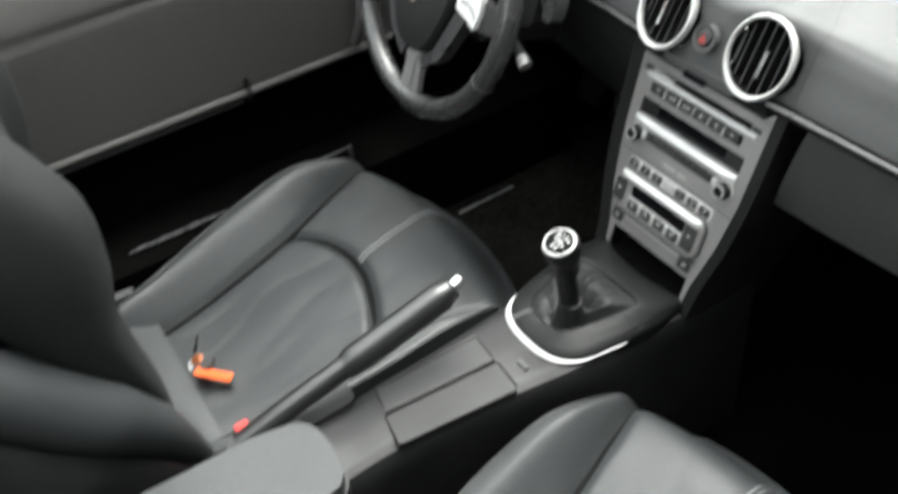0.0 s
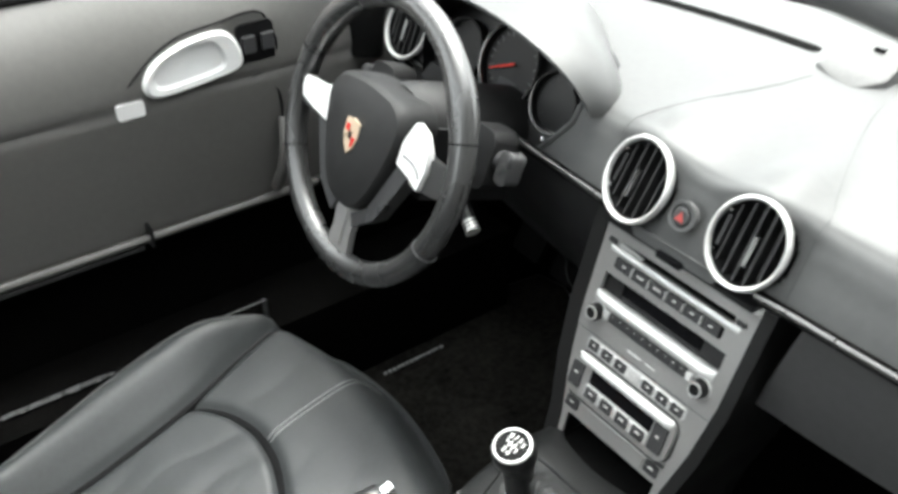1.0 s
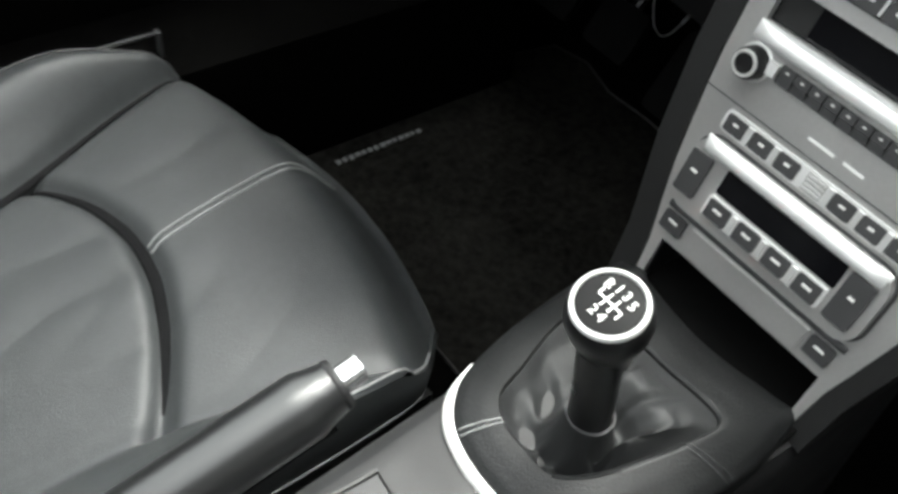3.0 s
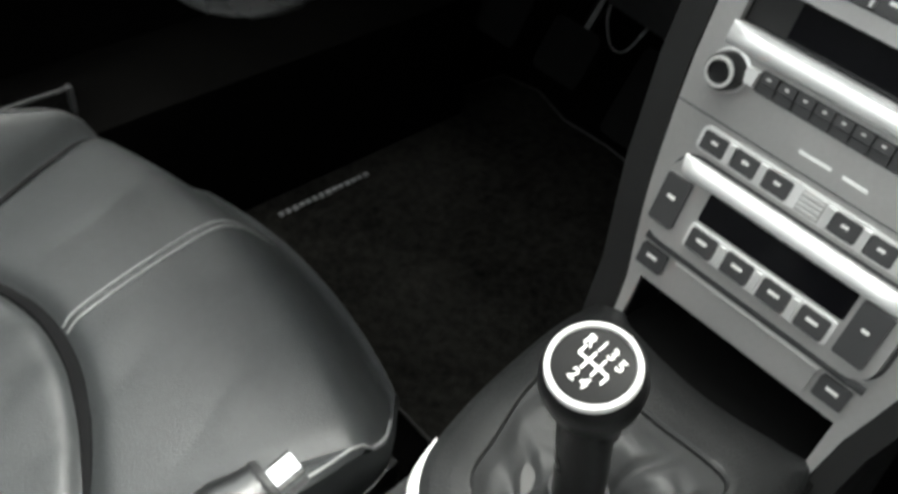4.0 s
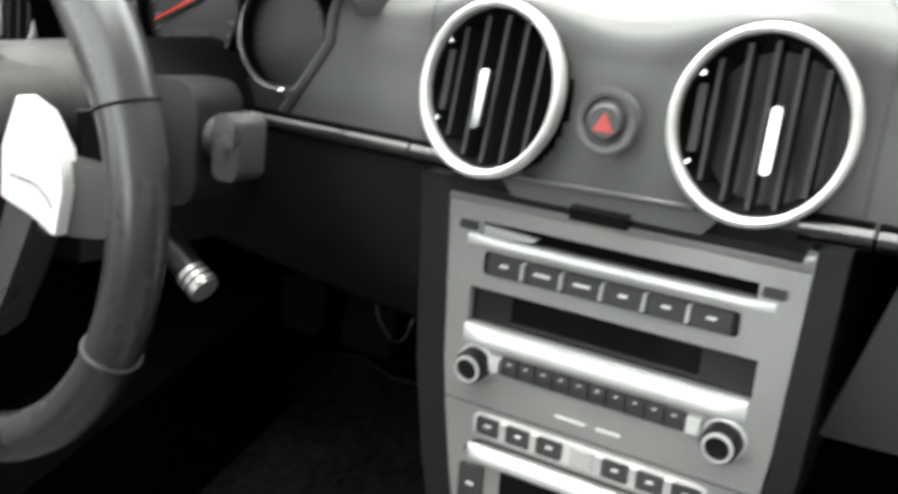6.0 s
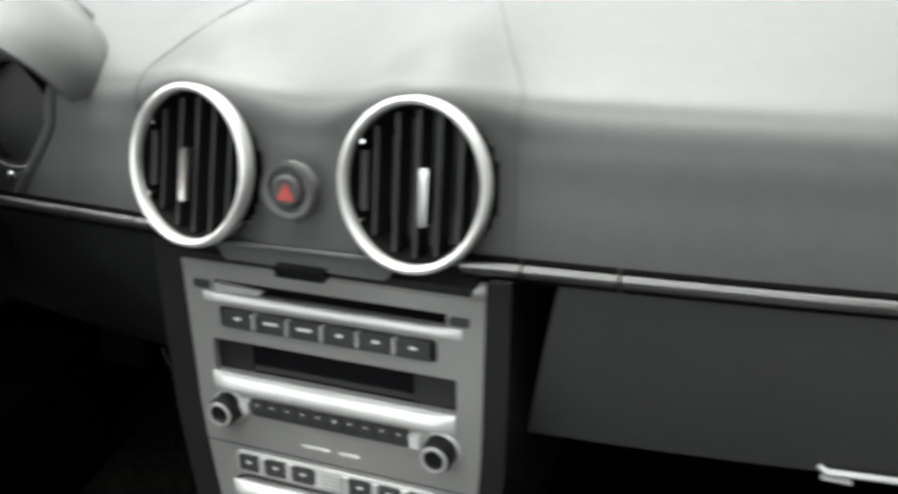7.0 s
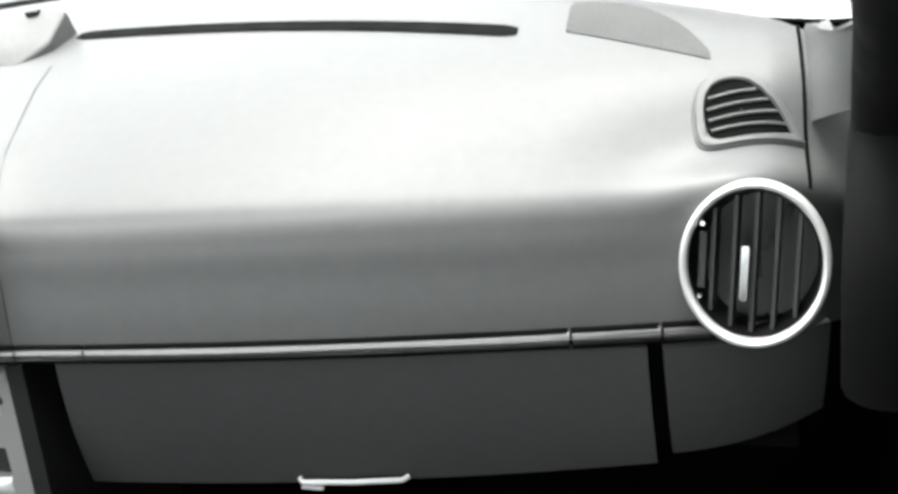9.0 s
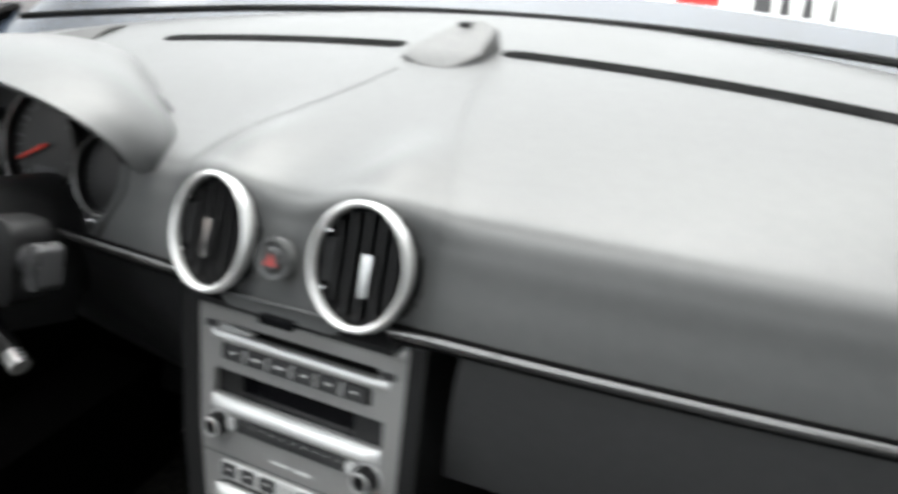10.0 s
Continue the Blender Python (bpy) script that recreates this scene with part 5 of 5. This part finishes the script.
# ---- doors ----
def build_door(sx):
    side = thing("vehicle_door", (sx * 0.72, -0.4, FLOOR), "closed car door with dark grey padded panel and ledge", "car door", "car doors")

    def P(x, y, z):
        return (sx * x, y, z)

    def upper(u, v):
        y = lerp(-1.0, 0.10 if sx < 0 else -0.03, u)
        z = lerp(0.340, 0.690 + 0.02 * sstep(0.0, -0.7, y), v)
        x = curve_at([(0.335, 0.709), (0.45, 0.702), (0.545, 0.698), (0.585, 0.7015), (0.63, 0.713), (0.665, 0.731), (0.70, 0.760), (0.715, 0.775)], z)
        x += 0.004 * math.exp(-(((z - 0.552) / 0.006) ** 2))
        return P(x, y, z)

    part("panel", grid(upper, 60, 50, 0.004), DOORSKIN, side)

    def lower(u, v):
        y = lerp(-1.0, 0.30 if sx < 0 else -0.03, u)
        z = lerp(0.332, -0.03, v)
        x = curve_at([(-0.04, 0.735), (0.25, 0.738), (0.31, 0.728), (0.335, 0.706)], z)
        return P(x, y, z)

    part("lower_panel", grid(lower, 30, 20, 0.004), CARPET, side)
    for y0, y1 in ((-1.0, -0.3525), (-0.3475, -0.06)):
        part("ledge_strip", tube([P(0.694, lerp(y0, y1, k / 12), 0.338) for k in range(13)], 0.0062, 10, flat=1.1, up=(0, 0, 1)), DOORSKIN, side, "rounded ledge strip")
    part("ledge_clip", box(*sorted((sx * 0.684, sx * 0.705)), -0.3525, -0.3475, 0.325, 0.36, None, 0.001), BLACK, side)
    part("pocket_strip", tube([P(0.702, lerp(-1.0, -0.36, k / 12), 0.3180) for k in range(13)], 0.0030, 8), BACKING, side)
    for z, w in ((0.556, 0.0012), (0.5435, 0.0012)):
        part("seam", tube([P(0.6995, lerp(-1.0, -0.16, k / 20), z - 0.004 * sstep(-0.3, -0.16, lerp(-1.0, -0.16, k / 20))) for k in range(21)], w, 6), SEAMSHADE, side)
    # curved end of the pocket
    part("pocket_edge", tube(smooth_line([P(0.699, -0.17, 0.543), P(0.697, -0.125, 0.532), P(0.695, -0.110, 0.500), P(0.694, -0.118, 0.43), P(0.694, -0.140, 0.352)], 6), 0.0022, 6), SEAMSHADE, side)
    part("grab_handle", tube(smooth_line([P(0.690, -0.112, 0.475), P(0.672, -0.122, 0.44), P(0.672, -0.130, 0.40), P(0.690, -0.136, 0.355)], 6), 0.009, 10), DOORSKIN, side)
    # release handle
    rec = [(p[0], p[1]) for p in [(-0.10, -0.045), (0.115, -0.042), (0.115, 0.045), (0.04, 0.045), (-0.02, 0.036), (-0.07, 0.005)]]
    fx = 1 if sx < 0 else -1
    DMt = axes(P(0.701, -0.243, 0.598), (0, 1, 0), (0, 0, 1)) if sx < 0 else axes(P(0.701, -0.243, 0.598), (0, -1, 0), (0, 0, 1))
    rec = [(fx * x, y) for x, y in rec]
    part("handle_recess", prism(closed_line(rec, 4), -0.002, 0.0030, DMt, 0.0015), DOORSKIN, side)
    part("recess_edge", tube([DMt @ Vector((x * 1.02, y * 1.02, 0.0025)) for x, y in closed_line(rec, 4)], 0.0016, 6, True), SEAMSHADE, side)
    cup = [(-0.070, -0.018), (-0.055, 0.008), (-0.02, 0.026), (0.025, 0.034), (0.055, 0.028), (0.070, 0.0), (0.066, -0.022), (0.03, -0.030), (-0.03, -0.036), (-0.060, -0.034)]
    cupf = [(fx * x * 1.08, y * 1.08) for x, y in closed_line(cup, 4)]
    bmc = bmesh.new()
    lay = []
    for sc, h in ((1.0, 0.003), (1.0, 0.009), (0.93, 0.013), (0.74, 0.012), (0.66, 0.006), (0.0, 0.004)):
        lay.append([bmc.verts.new((x * sc - 0.006 * fx * (sc < 0.8), y * sc, h)) for x, y in cupf])
    for a, b in zip(lay, lay[1:]):
        for k in range(len(cupf)):
            bmc.faces.new((a[k], a[(k + 1) % len(cupf)], b[(k + 1) % len(cupf)], b[k]))
    bmc.transform(DMt)
    part("release_handle", bmc, PALE, side, "bright silver release handle cup")
    part("switch_panel", prism([(fx * x, y) for x, y in rounded(0.060, 0.066, 0.010, 4, 0.101, 0.004)], 0.0028, 0.0052, DMt, 0.0012), BLACK, side, "black window switch panel")
    for k in range(2):
        part("window_switch", box(*sorted((fx * (0.079 + 0.030 * k), fx * (0.098 + 0.030 * k))), -0.006, 0.018, 0.002, 0.013, DMt, 0.004, 3), BACKING, side)
        part("switch_mark", box(*sorted((fx * (0.084 + 0.030 * k), fx * (0.094 + 0.030 * k))), 0.006, 0.014, 0.0118, 0.0124, DMt), LEGEND, side)
    part("lock_plate", prism([(fx * x, y) for x, y in rounded(0.040, 0.024, 0.005, 4, -0.098, -0.048)], 0.0, 0.008, DMt, 0.002), PALE, side, "small bright lock plate")
    part("sill_seal", tube([P(0.762, lerp(-1.0, 0.05, k / 16), 0.694 + 0.02 * sstep(0.0, -0.7, lerp(-1.0, 0.05, k / 16))) for k in range(17)], 0.007, 8), RUBBER, side, "black window seal")
    part("outer_skin", grid(lambda u, v: P(0.80 + 0.05 * math.sin(math.pi * v), lerp(-1.02, 0.32, u), lerp(0.70, -0.10, v)), 20, 14, 0.003), PAINT, side)
    part("top_ledge", box(*sorted((sx * 0.766, sx * 0.80)), -1.0, 0.1, 0.675, 0.690, None, 0.004), PAINT, side)
    # mirror triangle with tweeter
    part("mirror_corner", prism([(-0.075, 0.69), (0.12, 0.66), (0.12, 0.80), (0.06, 0.80)], -0.012, 0.0, axes(P(0.728, 0, 0), (0, 1, 0), (0, 0, 1)), 0.003) if sx > 0 else prism([(-0.075, 0.69), (0.12, 0.66), (0.12, 0.80), (0.06, 0.80)], 0.0, 0.012, axes(P(0.740, 0, 0), (0, 1, 0), (0, 0, 1)), 0.003), DARK, side)
    tw = axes(P(0.7385 if sx < 0 else 0.7155, 0.045, 0.738), (0, -sx, 0), (0, 0, 1))
    if sx < 0:
        tw = axes(P(0.7275, 0.045, 0.738), (0, 1, 0), (0, 0, 1))
    part("tweeter", lathe([(0.0, 0.0), (0.024, 0.0), (0.0245, 0.003), (0.021, 0.0045), (0.019, 0.002), (0.010, 0.0035), (0.0, 0.004)], 32, tw), CHEEK, side, "round tweeter cover")
    return side


build_door(-1)
build_door(1)

# sills between seat and door
for sx in (-1, 1):
    sill = thing("door_sill", (sx * 0.67, -0.4, FLOOR), "black door sill with bright tread strip", "door sill", "door sills")
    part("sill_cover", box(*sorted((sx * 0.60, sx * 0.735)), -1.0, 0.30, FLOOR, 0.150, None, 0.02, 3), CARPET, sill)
    part("tread_strip", tube([(sx * 0.645, lerp(-0.64, -0.46, k / 8), 0.156) for k in range(9)], [0.002] + [0.0048] * 7 + [0.002], 8, flat=0.6, up=(0, 0, 1)), TRIM, sill, "satin metal tread strip")
    part("edge_strip", tube([(sx * 0.645, lerp(-0.345, -0.20, k / 8), 0.178) for k in range(9)], 0.002, 6), TRIM, sill)
    part("edge_end", box(*sorted((sx * 0.640, sx * 0.650)), -0.203, -0.199, 0.148, 0.180, None, 0.001), TRIM, sill)

# ---- windscreen frame ----
frame_ws = thing("windscreen", (0, 0.1, 0.69), "raked windscreen with dark padded frame", "windscreen")


def head_line(x):
    return Vector((x, -0.262 - 0.10 * (x / 0.56) ** 2 * 0.5, 1.005 - 0.012 * (x / 0.56) ** 2))


part("header", tube([head_line(lerp(-0.56, 0.56, k / 24)) for k in range(25)], 0.022, 16, flat=0.7, up=(0, 0.45, 1)), DASH, frame_ws, "dark padded header rail")
part("outer_rail", tube([head_line(lerp(-0.57, 0.57, k / 24)) + Vector((0, 0.026, 0.020)) for k in range(25)], 0.030, 16, flat=0.55, up=(0, 0.55, 1)), PAINT, frame_ws, "white painted windscreen rail")
part("rail_seal", tube([head_line(lerp(-0.565, 0.565, k / 24)) + Vector((0, 0.050, 0.030)) for k in range(25)], 0.006, 8), RUBBER, frame_ws)
for sx in (-1, 1):
    a, b = head_line(sx * 0.555), Vector((sx * 0.685, 0.19, 0.66))
    mid = a.lerp(b, 0.5) + Vector((sx * 0.03, 0.0, 0.02))
    part("pillar", tube(smooth_line([a + Vector((sx * 0.012, 0, 0)), mid + Vector((sx * 0.022, 0, 0)), Vector((sx * 0.705, 0.110, 0.690)), Vector((sx * 0.700, 0.055, 0.620)), Vector((sx * 0.702, 0.045, 0.54))], 8), 0.032, 16, flat=0.8), RUBBER, frame_ws, "dark padded side pillar")
    foot = lambda u, v: dash_point(sx * 0.664, lerp(0.60, 0.990, u)).lerp(Vector((sx * lerp(0.712, 0.690, u), lerp(0.14, 0.04, u), lerp(0.680, 0.770, u))), v)
    part("pillar_foot", grid(foot, 16, 8, 0.003), DASH, frame_ws, "grey padded pillar foot")


def glass_f(u, v):
    x = lerp(-1, 1, u)
    lo = Vector((0.655 * x, front_edge(0.655 * x) + 0.012, 0.692))
    hi = head_line(0.545 * x)
    return lo.lerp(hi, v) + Vector((0, 0.012, 0.020)) * math.sin(math.pi * v)


pane = part("glass", grid(glass_f, 30, 16), GLASS, frame_ws, "clear glass")
pane.visible_shadow = False
part("lower_seal", tube([glass_f(k / 30, 0) + Vector((0, 0.002, 0.006)) for k in range(31)], 0.0045, 8), RUBBER, frame_ws)

# ---- outside ----
cowl = thing("bonnet", (0, 1.0, 0.5), "blue-grey metallic bonnet, sky reflections put into its colour", "car bonnet")


def bonnet_edge(x):
    return 0.702 - 0.03 * abs(x) + 0.05 * math.exp(-(((abs(x) - 0.62) / 0.14) ** 2))


def cowl_f(u, v):
    x = lerp(-0.80, 0.80, u)
    y0 = front_edge(min(0.66, max(-0.66, x))) + 0.02
    return (x, y0 + 0.10 * v, lerp(0.690 - 0.03 * abs(x), bonnet_edge(x) + 0.001, v))


part("cowl", grid(cowl_f, 40, 6, 0.004), COWL, cowl, "plastic cowl below the glass, reflections put into its blue-grey")


def bonnet_f(u, v):
    x = lerp(-0.86, 0.86, u)
    y = lerp(front_edge(min(0.66, max(-0.66, x))) + 0.116, 1.75 - 0.3 * (x / 0.86) ** 2, v)
    return (x, y, bonnet_edge(x) - 0.255 * v - 0.21 * v**2)


part("bonnet_skin", grid(bonnet_f, 40, 30, 0.004), BONNET, cowl)

board = thing("red_board", (-0.5, 3.9, -0.26), "low red board with a pale sign beside it", "sign")
for x in (-0.86, -0.30):
    part("post", box(x - 0.02, x + 0.02, 3.91, 3.93, -0.26, 0.1, bevel=0.004), LEGEND, board)
part("panel", box(-0.965, -0.755, 3.9, 3.94, -0.12, 0.12, bevel=0.006), RED, board)
part("sign_panel", box(-0.64, -0.10, 3.9, 3.93, -0.25, 0.12, bevel=0.006), LEGEND, board, "pale sign panel with grey marks")
for x, w, z in ((-0.60, 0.09, -0.215), (-0.48, 0.05, -0.215), (-0.38, 0.05, -0.205), (-0.26, 0.03, -0.225)):
    part("mark", prism([(x, z), (x + w, z - 0.004), (x + w * 0.9, 0.0), (x + 0.02, 0.0)], 0.0, 0.006, axes((0, 3.899, 0), (1, 0, 0), (0, 0, 1))), BACKING, board)

# a car parked beside
nb = thing("parked_car", (-1.85, -0.3, -0.26), "brown-grey car parked close beside", "car")


def nb_f(u, v):
    y = lerp(-2.6, 2.0, u)
    prof = [(-1.32, -0.10), (-1.27, 0.10), (-1.25, 0.35), (-1.27, 0.55), (-1.33, 0.68), (-1.50, 1.02), (-1.75, 1.12), (-2.3, 1.12), (-2.5, 0.7), (-2.5, -0.1)]
    q = v * (len(prof) - 1)
    i = min(int(q), len(prof) - 2)
    x, z = (lerp(prof[i][j], prof[i + 1][j], q - i) for j in (0, 1))
    e = sstep(0.72, 1.0, abs(2 * u - 1))
    return (lerp(x, -1.9, 0.25 * e), y, lerp(z, min(z, 0.55), e))


part("body", grid(nb_f, 60, 45), BROWN, nb)
part("door_gap", box(-1.262, -1.240, -0.312, -0.306, -0.05, 0.62, None), BLACK, nb)
part("sill_line", box(-1.30, -1.262, -2.0, 1.4, 0.655, 0.668, None), BLACK, nb)
for y in (-1.9, 1.2):
    w = part("wheel", lathe([(0, -0.1), (0.30, -0.1), (0.32, -0.06), (0.32, 0.06), (0.30, 0.1), (0.2, 0.1), (0, 0.06)], 32, axes((-1.36, y, 0.06), (0, 1, 0), (0, 0, 1))), RUBBER, nb)
    part("rim", lathe([(0, 0.07), (0.2, 0.105), (0.21, 0.09), (0, 0.05)], 32, axes((-1.36, y, 0.06), (0, 1, 0), (0, 0, 1))), TRIM, w)

# ---- footwell ----
mat_pts = [(-0.62, -0.08), (-0.652, 0.290), (-0.634, 0.415), (-0.575, 0.432), (-0.505, 0.412), (-0.43, 0.418), (-0.20, 0.40), (-0.14, 0.30), (-0.13, -0.08)]
mat = thing("floor_mat", (-0.4, 0.1, FLOOR), "black carpet floor mat with stitched edge", "floor mat")
part("mat_body", prism(mat_pts, FLOOR, FLOOR + 0.006, None, 0.002), MATPILE, mat)
part("binding", tube([(x, y, FLOOR + 0.006) for x, y in mat_pts], 0.0022, 6, True), DARK, mat)
random.seed(4)
for k in range(14):
    y0 = lerp(-0.018, 0.118, k / 14)
    part("embroidery", box(-0.5725, -0.5655 - 0.002 * random.random(), y0, y0 + 0.0055 + 0.002 * random.random(), FLOOR + 0.006, FLOOR + 0.0085), THREAD, mat, "pale embroidered bar")
for x, w, lab in ((-0.345, 0.05, "accelerator"), (-0.46, 0.075, "brake"), (-0.57, 0.075, "clutch")):
    ped = thing("pedal", (x, 0.34, 0.10), "black rubber pedal in the footwell", "pedal", "pedals")
    part("pad", prism(rounded(w, 0.11 if w < 0.06 else 0.07, 0.01, 4), -0.006, 0.006, axes((x, 0.33, 0.13), (1, 0, 0), (0, 0.5, 0.86)), 0.003), RUBBER, ped)
    part("arm", tube([(x, 0.34, 0.13), (x, 0.40, 0.22), (x, 0.42, 0.40)], 0.008, 8), BLACK, ped)
